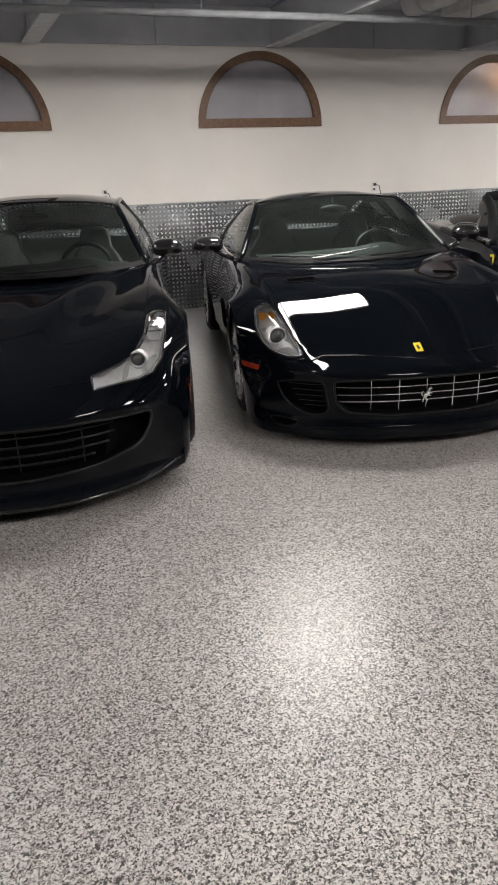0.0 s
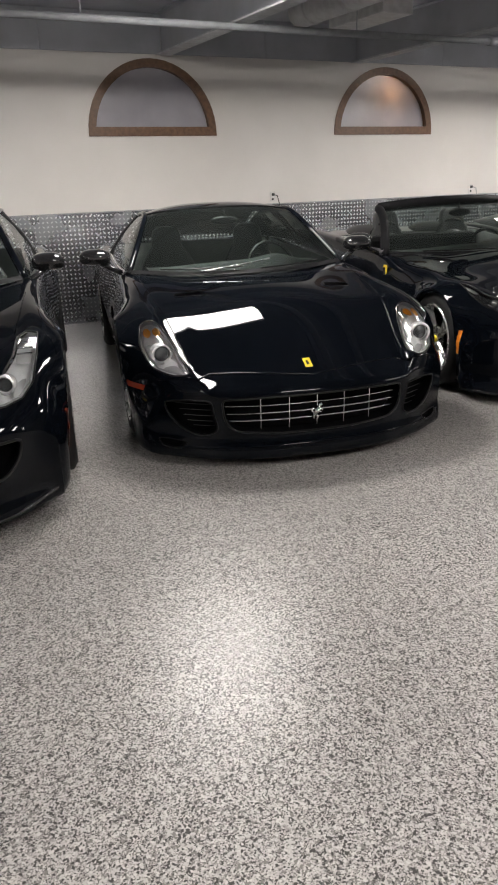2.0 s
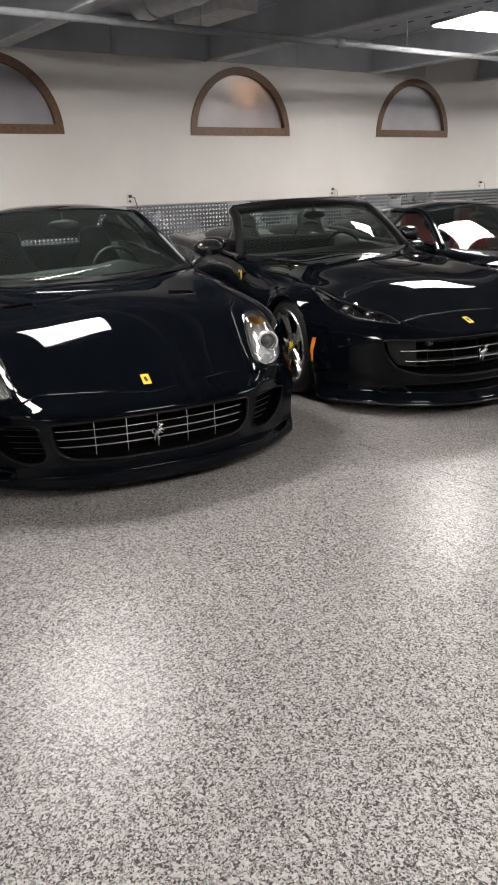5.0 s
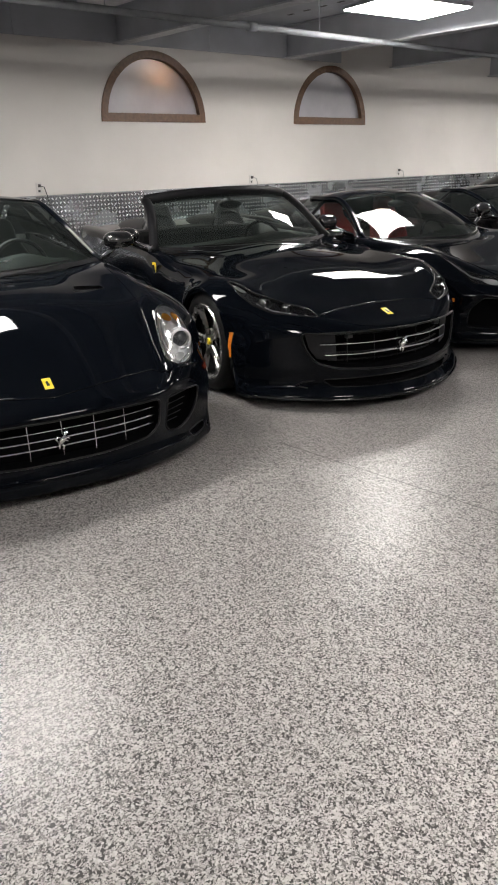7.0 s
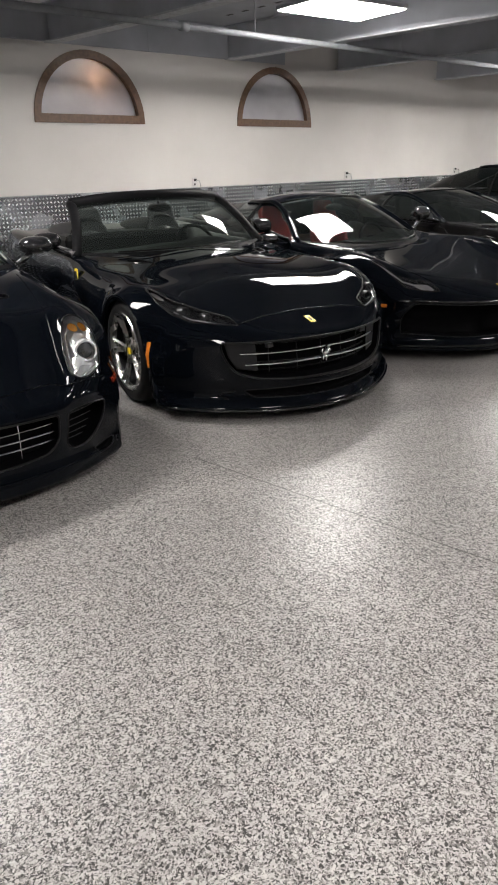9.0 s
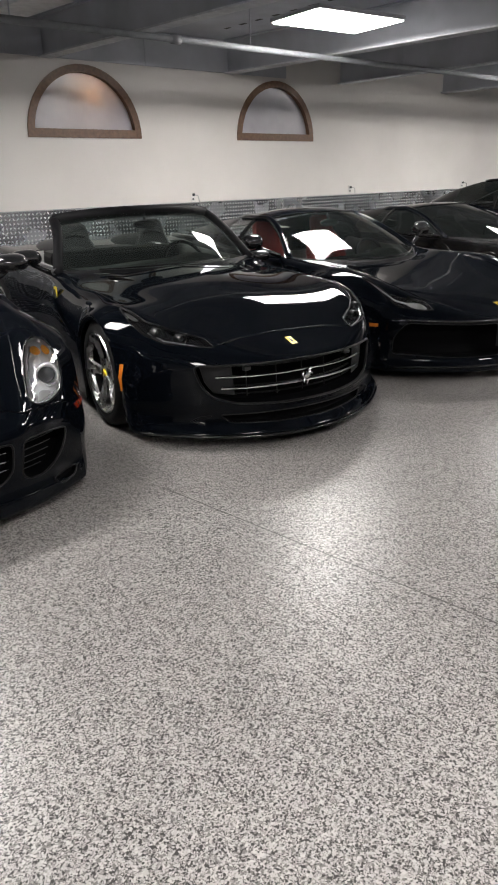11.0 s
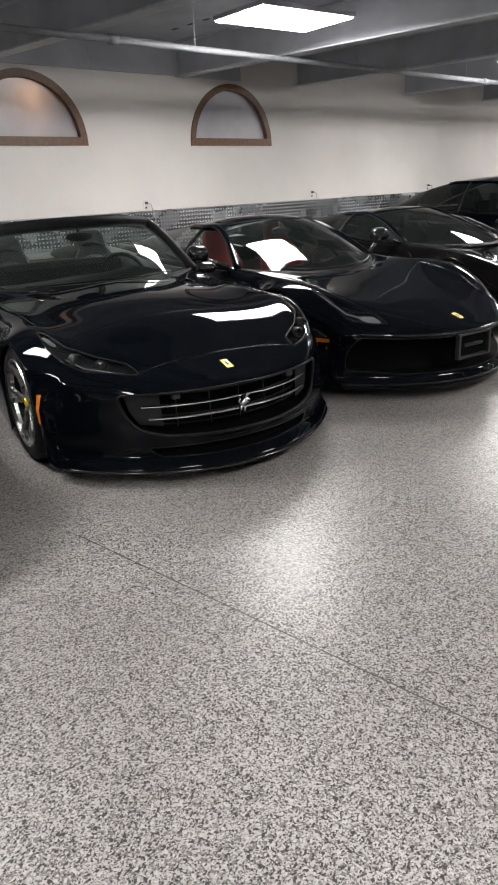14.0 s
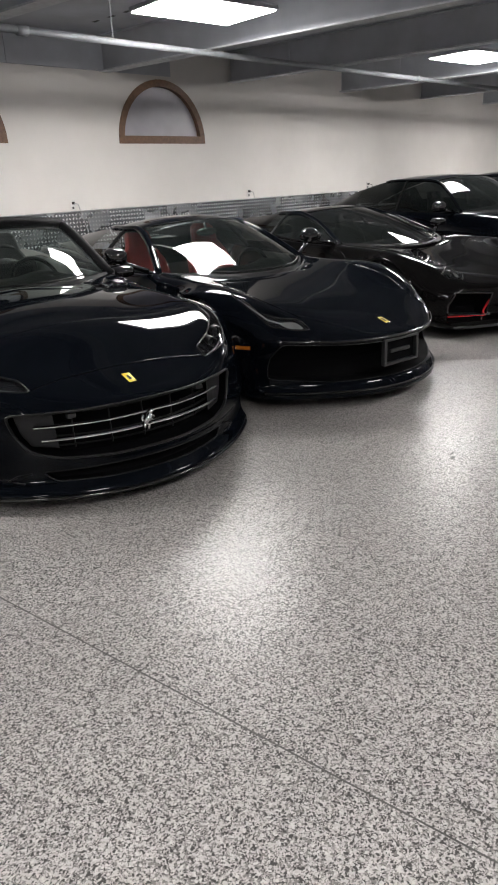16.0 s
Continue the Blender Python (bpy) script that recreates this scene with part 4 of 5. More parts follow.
# ---- cars: the six shapes ----
def spec_grand_tourer():
    return dict(
        L=4.67, sweep=(0.37, 2.6, 1.4), axles=(0.92, 3.67), arch=0.37, wheel_z=0.345, paint=M_PAINT,
        prof=curve((0.06, -0.004), (0.09, -0.016), (0.13, -0.01), (0.175, 0.005), (0.2, 0.009), (0.25, 0.002), (0.3, 0.0), (0.45, 0.0), (0.6, 0.0), (1.2, 0.0)),
        zc=curve((0, 0.436), (0.02, 0.457), (0.06, 0.477), (0.17, 0.527), (0.4, 0.633), (0.62, 0.733), (0.74, 0.777), (0.88, 0.801), (1.0, 0.82), (1.3, 0.86), (1.5, 0.883), (2.2, 0.92), (3.2, 0.95), (4.0, 0.97), (4.45, 0.93), (4.67, 0.8)),
        zf=curve((0, 0.45), (0.03, 0.495), (0.08, 0.55), (0.19, 0.628), (0.4, 0.705), (0.7, 0.787), (1.1, 0.843), (1.75, 0.89), (2.4, 0.905), (3.3, 0.95), (3.8, 0.97), (4.67, 0.78)),
        yf=curve((0, 0.62), (0.1, 0.7), (0.3, 0.755), (0.6, 0.795), (1.0, 0.825), (1.75, 0.84), (3.0, 0.84), (3.8, 0.86), (4.67, 0.7)),
        yw=curve((0, 0.9), (0.05, 0.95), (0.15, 0.98), (0.5, 1.0), (1.0, 1.005), (1.6, 0.965), (2.4, 0.94), (3.2, 0.965), (3.8, 0.985), (4.67, 0.86)),
        zw=curve((0, 0.36), (0.3, 0.48), (1.0, 0.6), (2.0, 0.62), (3.8, 0.65), (4.67, 0.55)),
        yb=curve((0, 0.88), (0.05, 0.93), (0.15, 0.957), (0.5, 0.972), (1.0, 0.97), (2.4, 0.88), (3.8, 0.95), (4.67, 0.82)),
        zb=curve((0, 0.068), (0.4, 0.09), (2.5, 0.14), (4.67, 0.22)),
        relief=lambda s, y: (0.056 * bump_at(y, 0.0, 0.5) - 0.014 - 0.004 * bump_at(y, 0.56, 0.14)) * smooth01((s - 0.1) / 0.8) * smooth01((1.75 - s) / 0.8),
        ease=10, valley=-0.3, gutter=0.86, cabin=(1.5, 3.7), pillar_r=0.022, trim=M_CHROME, tall=0.03, seat_y=1.1,
        green=dict(wb=0.82, wt=0.6, wr=0.56, we=0.62, sA=1.43, sagA=0.36, zA=lambda t: 0.895 + 0.005 * t * t, sH=2.3, sagH=0.14, zH=1.32, crownH=0.045, sR=3.15, sagR=0.1, zR=1.29, crownR=0.06, bowR=0.015, sE=4.05, sagE=0.0, zE=0.97, crownE=0.03, bowE=0.04,
                   sC=3.25, sB=2.95, belt_y=curve((1.7, 0.83), (2.4, 0.86), (3.2, 0.86), (4.1, 0.7)), belt_z=curve((1.7, 0.895), (2.4, 0.91), (3.2, 0.96), (4.1, 0.975))))


def spec_shooting_brake():
    return dict(
        L=4.92, sweep=(0.5, 2.5, 1.5), axles=(1.02, 3.99), arch=0.38, wheel_z=0.355, paint=M_PAINT,
        prof=curve((0.075, 0.0), (0.1, -0.014), (0.125, -0.012), (0.16, 0.001), (0.2, 0.012), (0.24, 0.004), (0.42, 0.0), (0.6, 0.0), (1.2, 0.0)),
        zc=curve((0, 0.5), (0.02, 0.525), (0.1, 0.575), (0.3, 0.645), (0.7, 0.745), (1.2, 0.84), (1.7, 0.91), (2.2, 0.95), (3.6, 0.98), (4.6, 0.98), (4.92, 0.8)),
        zf=curve((0, 0.5), (0.03, 0.545), (0.1, 0.62), (0.28, 0.73), (0.55, 0.82), (1.0, 0.885), (1.5, 0.925), (2.1, 0.95), (3.5, 0.98), (4.2, 1.0), (4.92, 0.8)),
        yf=curve((0, 0.55), (0.1, 0.66), (0.3, 0.74), (0.6, 0.79), (1.0, 0.82), (1.9, 0.83), (3.0, 0.84), (4.2, 0.85), (4.92, 0.72)),
        yw=curve((0, 0.9), (0.05, 0.94), (0.15, 0.96), (0.5, 0.98), (1.0, 0.99), (1.7, 0.955), (2.6, 0.94), (3.5, 0.97), (4.1, 0.99), (4.92, 0.86)),
        zw=curve((0, 0.4), (0.3, 0.5), (1.0, 0.6), (2.0, 0.62), (4.0, 0.66), (4.92, 0.55)),
        yb=curve((0, 0.88), (0.05, 0.918), (0.15, 0.94), (0.5, 0.955), (1.0, 0.955), (2.6, 0.88), (4.0, 0.95), (4.92, 0.82)),
        zb=curve((0, 0.09), (0.4, 0.12), (2.5, 0.14), (4.92, 0.22)),
        relief=lambda s, y: (0.027 * bump_at(y, 0.12 + 0.36 * smooth01((s - 0.4) / 1.5), 0.08) - 0.022 * bump_at(y, 0.3 + 0.3 * smooth01((s - 0.5) / 1.2), 0.1)) * smooth01((s - 0.5) / 0.6) * smooth01((1.9 - s) / 0.3),
        ease=9, cabin=(1.65, 4.4), pillar_r=0.024, dark=False, tall=0.02, seat_y=1.25,
        green=dict(wb=0.79, wt=0.6, wr=0.58, we=0.62, sA=1.62, sagA=0.4, zA=lambda t: 0.935 + 0.015 * t * t, sH=2.6, sagH=0.14, zH=1.365, crownH=0.045, sR=3.9, sagR=0.1, zR=1.32, crownR=0.04, bowR=0.03, sE=4.7, sagE=0.0, zE=1.0, crownE=0.03, bowE=0.04,
                   sC=4.0, sB=3.2, belt_y=curve((1.9, 0.8), (2.6, 0.85), (3.5, 0.85), (4.7, 0.7)), belt_z=curve((1.9, 0.95), (2.6, 0.96), (3.5, 0.98), (4.7, 1.0))))


def spec_roadster():
    return dict(
        L=4.59, sweep=(0.56, 2.1, 1.5), axles=(1.0, 3.67), arch=0.365, wheel_z=0.35, paint=M_PAINT,
        prof=curve((0.065, -0.03), (0.085, -0.045), (0.105, -0.04), (0.15, 0.012), (0.2, 0.024), (0.225, 0.022), (0.26, 0.002), (0.3, 0.0), (0.45, 0.01), (0.6, 0.0), (1.2, 0.0)),
        zc=curve((0, 0.495), (0.02, 0.52), (0.1, 0.547), (0.2, 0.577), (0.45, 0.657), (0.7, 0.743), (0.8, 0.768), (0.95, 0.79), (1.2, 0.822), (1.5, 0.85), (2.0, 0.88), (2.8, 0.9), (3.6, 0.96), (4.3, 0.98), (4.59, 0.82)),
        zf=curve((0, 0.49), (0.03, 0.54), (0.1, 0.61), (0.25, 0.685), (0.5, 0.755), (0.85, 0.81), (1.2, 0.84), (2.0, 0.87), (2.8, 0.89), (3.5, 0.95), (4.0, 0.97), (4.59, 0.8)),
        yf=curve((0, 0.58), (0.1, 0.66), (0.3, 0.73), (0.6, 0.78), (1.0, 0.81), (2.0, 0.84), (3.0, 0.85), (3.8, 0.86), (4.59, 0.7)),
        yw=curve((0, 0.89), (0.05, 0.932), (0.15, 0.955), (0.5, 0.968), (1.0, 0.975), (1.7, 0.96), (2.4, 0.93), (3.2, 0.95), (3.8, 0.97), (4.59, 0.84)),
        zw=curve((0, 0.4), (0.3, 0.5), (1.0, 0.6), (2.0, 0.63), (3.8, 0.66), (4.59, 0.55)),
        yb=curve((0, 0.88), (0.05, 0.922), (0.15, 0.945), (0.5, 0.957), (1.0, 0.955), (2.4, 0.87), (3.8, 0.94), (4.59, 0.8)),
        zb=curve((0, 0.072), (0.4, 0.095), (2.5, 0.13), (4.59, 0.22)),
        relief=lambda s, y: (0.06 * bump_at(y, 0.0, 0.5) - 0.036 + 0.011 * bump_at(y, 0.3 + 0.2 * smooth01((s - 0.6) / 1.3), 0.05) - 0.005 * bump_at(y, 0.5 + 0.16 * smooth01((s - 0.6) / 1.3), 0.08)) * smooth01((s - 0.45) / 0.7) * smooth01((2.0 - s) / 0.3),
        cabin=(1.75, 3.35), pillar_r=0.04, tall=0.06, seat_y=1.02,
        green=dict(bulge=0.4, rake=0.47, wb=0.84, wt=0.68, wr=0.56, we=0.6, sA=1.74, sagA=0.36, zA=lambda t: 0.865 + 0.0 * t * t, sH=2.42, sagH=0.2, zH=1.275, crownH=0.045, sR=3.2, sagR=0.1, zR=1.2, crownR=0.04, bowR=0.0, sE=4.0, sagE=0, zE=0.97, crownE=0.02, bowE=0,
                   sC=3.0, sB=2.9, belt_y=curve((1.7, 0.83), (4.1, 0.8)), belt_z=curve((1.7, 0.88), (4.1, 0.97))))


def spec_berlinetta():
    return dict(
        L=4.57, sweep=(0.6, 2.1, 1.5), axles=(1.08, 3.73), arch=0.385, wheel_z=0.345, paint=M_PAINT,
        prof=curve((0.08, -0.02), (0.1, -0.035), (0.125, -0.03), (0.17, 0.02), (0.22, 0.03), (0.32, 0.06), (0.42, 0.03), (0.47, 0.0), (1.2, 0.0)),
        zc=curve((0, 0.455), (0.02, 0.475), (0.1, 0.505), (0.2, 0.537), (0.6, 0.638), (1.0, 0.713), (1.4, 0.765), (1.9, 0.81), (2.5, 0.86), (3.4, 0.92), (4.3, 0.92), (4.57, 0.78)),
        zf=curve((0, 0.45), (0.03, 0.49), (0.1, 0.56), (0.25, 0.65), (0.5, 0.735), (0.85, 0.8), (1.2, 0.823), (1.6, 0.822), (2.2, 0.825), (3.0, 0.88), (3.6, 0.95), (4.1, 0.96), (4.57, 0.8)),
        yf=curve((0, 0.55), (0.1, 0.64), (0.3, 0.72), (0.6, 0.77), (1.0, 0.8), (1.7, 0.81), (2.4, 0.82), (3.6, 0.86), (4.57, 0.74)),
        yw=curve((0, 0.88), (0.05, 0.92), (0.15, 0.945), (0.5, 0.965), (1.0, 0.975), (1.7, 0.94), (2.4, 0.93), (3.2, 0.97), (3.8, 0.98), (4.57, 0.88)),
        zw=curve((0, 0.36), (0.3, 0.46), (1.0, 0.58), (2.0, 0.6), (3.8, 0.66), (4.57, 0.55)),
        yb=curve((0, 0.86), (0.05, 0.9), (0.15, 0.925), (0.5, 0.94), (1.0, 0.94), (2.4, 0.86), (3.8, 0.95), (4.57, 0.84)),
        zb=curve((0, 0.085), (0.4, 0.11), (2.5, 0.13), (4.57, 0.24)),
        relief=lambda s, y: (-0.009 * bump_at(y, 0.44, 0.16) + 0.006 * bump_at(y, 0.16, 0.16)) * smooth01((s - 0.3) / 0.4) * smooth01((1.7 - s) / 0.4),
        ease=70, cabin=(1.4, 2.9), pillar_r=0.032, tall=0.0, seat_y=1.1,
        green=dict(wb=0.77, wt=0.55, wr=0.5, we=0.5, sA=1.38, sagA=0.5, zA=lambda t: 0.765 + 0.045 * t * t, sH=2.35, sagH=0.16, zH=1.18, crownH=0.05, sR=2.95, sagR=0.1, zR=1.19, crownR=0.06, bowR=0.015, sE=4.2, sagE=0.0, zE=0.96, crownE=0.04, bowE=0.02,
                   sC=3.1, sB=2.75, belt_y=curve((1.8, 0.79), (2.4, 0.83), (3.0, 0.82), (4.2, 0.6)), belt_z=curve((1.8, 0.82), (2.4, 0.835), (3.0, 0.88), (4.2, 0.97))))


def spec_wedge():
    return dict(
        L=4.8, sweep=(0.34, 1.6, 1.3), axles=(1.05, 3.75), arch=0.36, wheel_z=0.335, paint=M_PAINT_WARM,
        prof=curve((0.08, 0.06), (0.12, -0.05), (0.15, -0.05), (0.22, 0.08), (0.4, 0.02), (0.5, 0.0), (1.2, 0.0)),
        zc=curve((0, 0.46), (0.02, 0.475), (0.2, 0.53), (0.6, 0.62), (1.0, 0.7), (1.4, 0.76), (1.8, 0.8), (2.5, 0.85), (3.4, 0.92), (4.4, 0.95), (4.8, 0.85)),
        zf=curve((0, 0.46), (0.05, 0.5), (0.3, 0.6), (0.6, 0.7), (1.0, 0.785), (1.5, 0.805), (2.2, 0.82), (3.2, 0.9), (3.8, 0.97), (4.8, 0.88)),
        yf=curve((0, 0.7), (0.3, 0.78), (1.0, 0.84), (2.2, 0.84), (3.6, 0.9), (4.8, 0.85)),
        yw=curve((0, 0.9), (0.1, 0.95), (0.5, 0.98), (1.0, 1.0), (2.2, 0.95), (3.2, 1.0), (3.8, 1.02), (4.8, 0.95)),
        zw=curve((0, 0.38), (0.3, 0.45), (1.0, 0.58), (2.0, 0.6), (3.8, 0.66), (4.8, 0.6)),
        yb=curve((0, 0.88), (0.3, 0.93), (1.0, 0.95), (2.4, 0.88), (3.8, 0.98), (4.8, 0.9)),
        zb=curve((0, 0.11), (0.5, 0.13), (2.5, 0.13), (4.8, 0.24)),
        relief=lambda s, y: -0.016 * bump_at(y, 0.5, 0.08) * smooth01((s - 0.3) / 0.4) * smooth01((1.6 - s) / 0.4),
        ease=50, cabin=(1.4, 3.0), pillar_r=0.03, dark=True, tall=-0.06, seat_y=1.1,
        green=dict(wb=0.8, wt=0.54, wr=0.5, we=0.5, sA=1.3, sagA=0.5, zA=lambda t: 0.765 + 0.045 * t * t, sH=2.5, sagH=0.15, zH=1.14, crownH=0.04, sR=3.0, sagR=0.1, zR=1.13, crownR=0.03, bowR=0.005, sE=4.4, sagE=0.0, zE=0.98, crownE=0.03, bowE=0.0,
                   sC=3.05, sB=2.9, belt_y=curve((1.7, 0.82), (2.4, 0.84), (3.0, 0.82), (4.4, 0.6)), belt_z=curve((1.7, 0.815), (2.4, 0.835), (3.0, 0.89), (4.4, 0.98))))


def spec_saloon():
    return dict(
        L=4.8, sweep=(0.4, 2.4, 1.4), axles=(0.95, 3.7), arch=0.39, wheel_z=0.35, paint=M_PAINT,
        prof=curve((0.1, 0.03), (0.2, 0.0), (0.6, 0.0), (1.2, 0.02)),
        zc=curve((0, 0.66), (0.05, 0.71), (0.3, 0.8), (0.9, 0.9), (1.5, 0.97), (2.4, 1.0), (3.6, 1.02), (4.5, 1.0), (4.8, 0.86)),
        zf=curve((0, 0.66), (0.1, 0.76), (0.4, 0.87), (1.0, 0.93), (1.6, 0.97), (2.4, 0.99), (3.8, 1.03), (4.8, 0.9)),
        yf=curve((0, 0.6), (0.3, 0.72), (1.0, 0.8), (2.4, 0.82), (3.6, 0.83), (4.8, 0.7)),
        yw=curve((0, 0.86), (0.1, 0.9), (0.5, 0.94), (1.0, 0.96), (2.2, 0.94), (3.8, 0.97), (4.8, 0.86)),
        zw=curve((0, 0.5), (1.0, 0.65), (3.8, 0.7), (4.8, 0.6)),
        yb=curve((0, 0.85), (1.0, 0.92), (2.4, 0.88), (3.8, 0.94), (4.8, 0.82)),
        zb=curve((0, 0.16), (0.5, 0.17), (2.5, 0.17), (4.8, 0.26)),
        cabin=(1.5, 3.9), pillar_r=0.022, dark=True, trim=M_BLACK, tall=0.1, seat_y=1.2,
        green=dict(wb=0.78, wt=0.6, wr=0.58, we=0.6, sA=1.4, sagA=0.35, zA=lambda t: 0.965 + 0.0 * t, sH=2.2, sagH=0.12, zH=1.42, crownH=0.05, sR=3.1, sagR=0.1, zR=1.42, crownR=0.04, bowR=0.02, sE=4.4, sagE=0, zE=1.03, crownE=0.03, bowE=0.04,
                   sC=3.6, sB=2.8, belt_y=curve((1.7, 0.8), (2.4, 0.84), (3.2, 0.84), (4.4, 0.68)), belt_z=curve((1.7, 0.97), (2.4, 0.98), (3.2, 1.01), (4.4, 1.04))))


# ---- cars: lamps, grilles and trim ----
def flipped(poly):
    return [(-u, v) for u, v in reversed(poly)]


def round_poly(u, v, ru, rv, n=14):
    return [(u + ru * math.cos(2 * math.pi * k / n), v + rv * math.sin(2 * math.pi * k / n)) for k in range(n)]


def headlight(car, shell, poly, tilt, depth, bowl_mat, items, label, soft=2):
    """A pair of lamps: bowl let into the skin, the things inside it, and a clear cover."""
    for sg in (1, -1):
        pl = dense(poly, 0.018, soft)
        pl = pl if sg > 0 else flipped(pl)
        bowl, rim = opening(shell, pl, tilt, depth)
        e = part("headlight", bowl, bowl_mat, car, label)
        part("lamp_seal", tube(bmesh.new(), rim + [rim[0]], 0.0045, 6, False), M_BLACK, e, smooth=True)
        a = radians(tilt)
        d = Vector((0, math.cos(a), -math.sin(a)))
        for it in items:
            if it[0] == "lens":
                _, u, v, r, sink = it
                p, n = shell.cast((u * sg, v), tilt)
                c = p + Vector((0, 1, 0)) * sink
                b = lathe([(0.05, r * 1.25), (-0.005, r * 1.3), (-0.012, r * 1.2), (-0.004, r * 1.02)], 32)
                bmesh.ops.transform(b, matrix=Matrix.Translation(c) @ pose(0, 0, 0, 0, 0, 90 - 12 * sg), verts=b.verts)
                part("lamp_ring", b, M_REFL if bowl_mat is M_LAMPGREY else M_CARBON, e, "bright lamp ring", smooth=True)
                b = bmesh.new()
                bmesh.ops.create_uvsphere(b, u_segments=24, v_segments=14, radius=r, matrix=Matrix.LocRotScale(c + Vector((0, 0.02, 0)), None, (1, 0.75, 1)))
                part("projector_lens", b, M_LENS, e, "glass projector lens", smooth=True)
            elif it[0] == "patch":
                _, pp, m, lift, nm = it
                q = dense(pp, 0.02, 1)
                part(nm, skin_patch(shell, q if sg > 0 else flipped(q), tilt, lift, 0.004, 0.025), m, e, smooth=False)
            elif it[0] == "bar":
                _, pp, r, m, lift, nm = it
                part(nm, skin_line(shell, [(u * sg, v) for u, v in pp], tilt, r, lift), m, e, smooth=True)
        part("lamp_cover", skin_patch(shell, pl, tilt, 0.002, 0.0, 0.03), M_LAMPGLASS, e, "clear lamp cover", smooth=True)


def grille(car, shell, poly, depth, name, label, mat=None, soft=2, tilt=0, rim_mat=None, rim_r=0.006):
    pl = dense(poly, 0.02, soft)
    bowl, rim = opening(shell, pl, tilt, depth, 0.97)
    e = part(name, bowl, mat or M_VOID, car, label)
    part("rim", tube(bmesh.new(), rim + [rim[0]], rim_r, 6, False), rim_mat or M_BLACK, e, smooth=True)
    return e


def pair_grille(car, shell, poly, depth, name, label, **kw):
    for pl in (poly, flipped(poly)):
        grille(car, shell, pl, depth, name, label, **kw)


def side_marker(car, shell, y, z, ln, hgt, mat, label, name="side_marker"):
    """Marker lamps let into both flanks."""
    for sg in (1, -1):
        rows = []
        for k in range(6):
            yy = y + ln * k / 5
            row = []
            for q in range(3):
                p, n = shell.hit((1.6 * sg, yy, z - hgt / 2 + hgt * q / 2), (-sg, 0, 0))
                row.append(p + n * 0.004)
            rows.append(row)
        part(name, ribbon(rows), mat, car, label)


def shields(car, shell, y, z, w, h):
    for sg in (1, -1):
        p, n = shell.hit((1.6 * sg, y, z), (-sg, 0, 0))
        b = bmesh.new()
        out = [(-0.5, 0.5), (0.5, 0.5), (0.46, 0.0), (0.0, -0.55), (-0.46, 0.0)]
        pts = [p + Vector((0.006 * sg, q[0] * w, q[1] * h)) for q in dense(out, 0.2, 1)]
        f = b.faces.new([b.verts.new(q) for q in pts])
        r = bmesh.ops.extrude_face_region(b, geom=[f])
        for v in r["geom"]:
            if isinstance(v, bmesh.types.BMVert):
                v.co.x += 0.004 * sg
        bmesh.ops.recalc_face_normals(b, faces=b.faces)
        s = part("wing_shield", b, M_YELLOW, car, "yellow enamel shield with a dark figure")
        part("shield_figure", tube(bmesh.new(), [p + Vector((0.012 * sg, -0.1 * w, -0.25 * h)), p + Vector((0.012 * sg, 0.08 * w, 0.3 * h))], 0.16 * w, 6), M_BLACK, s)


M_DIMAMBER = plain("amber_marker", (0.6, 0.17, 0.02), 0.25, coat=0.4)
M_LENS = plain("projector_glass", (0.06, 0.063, 0.067), 0.03, coat=1.0)


# ---- cars: the row along the wall ----
def raw(name, label, sp, x, y, yaw):
    car = new_car(name, label, x, y, yaw)
    shell = Shell(car_body(sp))
    return car, shell


def seam(car, shell, pts, tilt=25, r=0.0022):
    gap = part("bonnet_seam", skin_line(shell, pts, tilt, r, 0.0), M_VOID, car)
    part("panel_edge", skin_line(shell, [(u, v + 0.006) for u, v in pts], tilt, 0.0045, -0.002, 8), M_PAINT, gap, smooth=True)


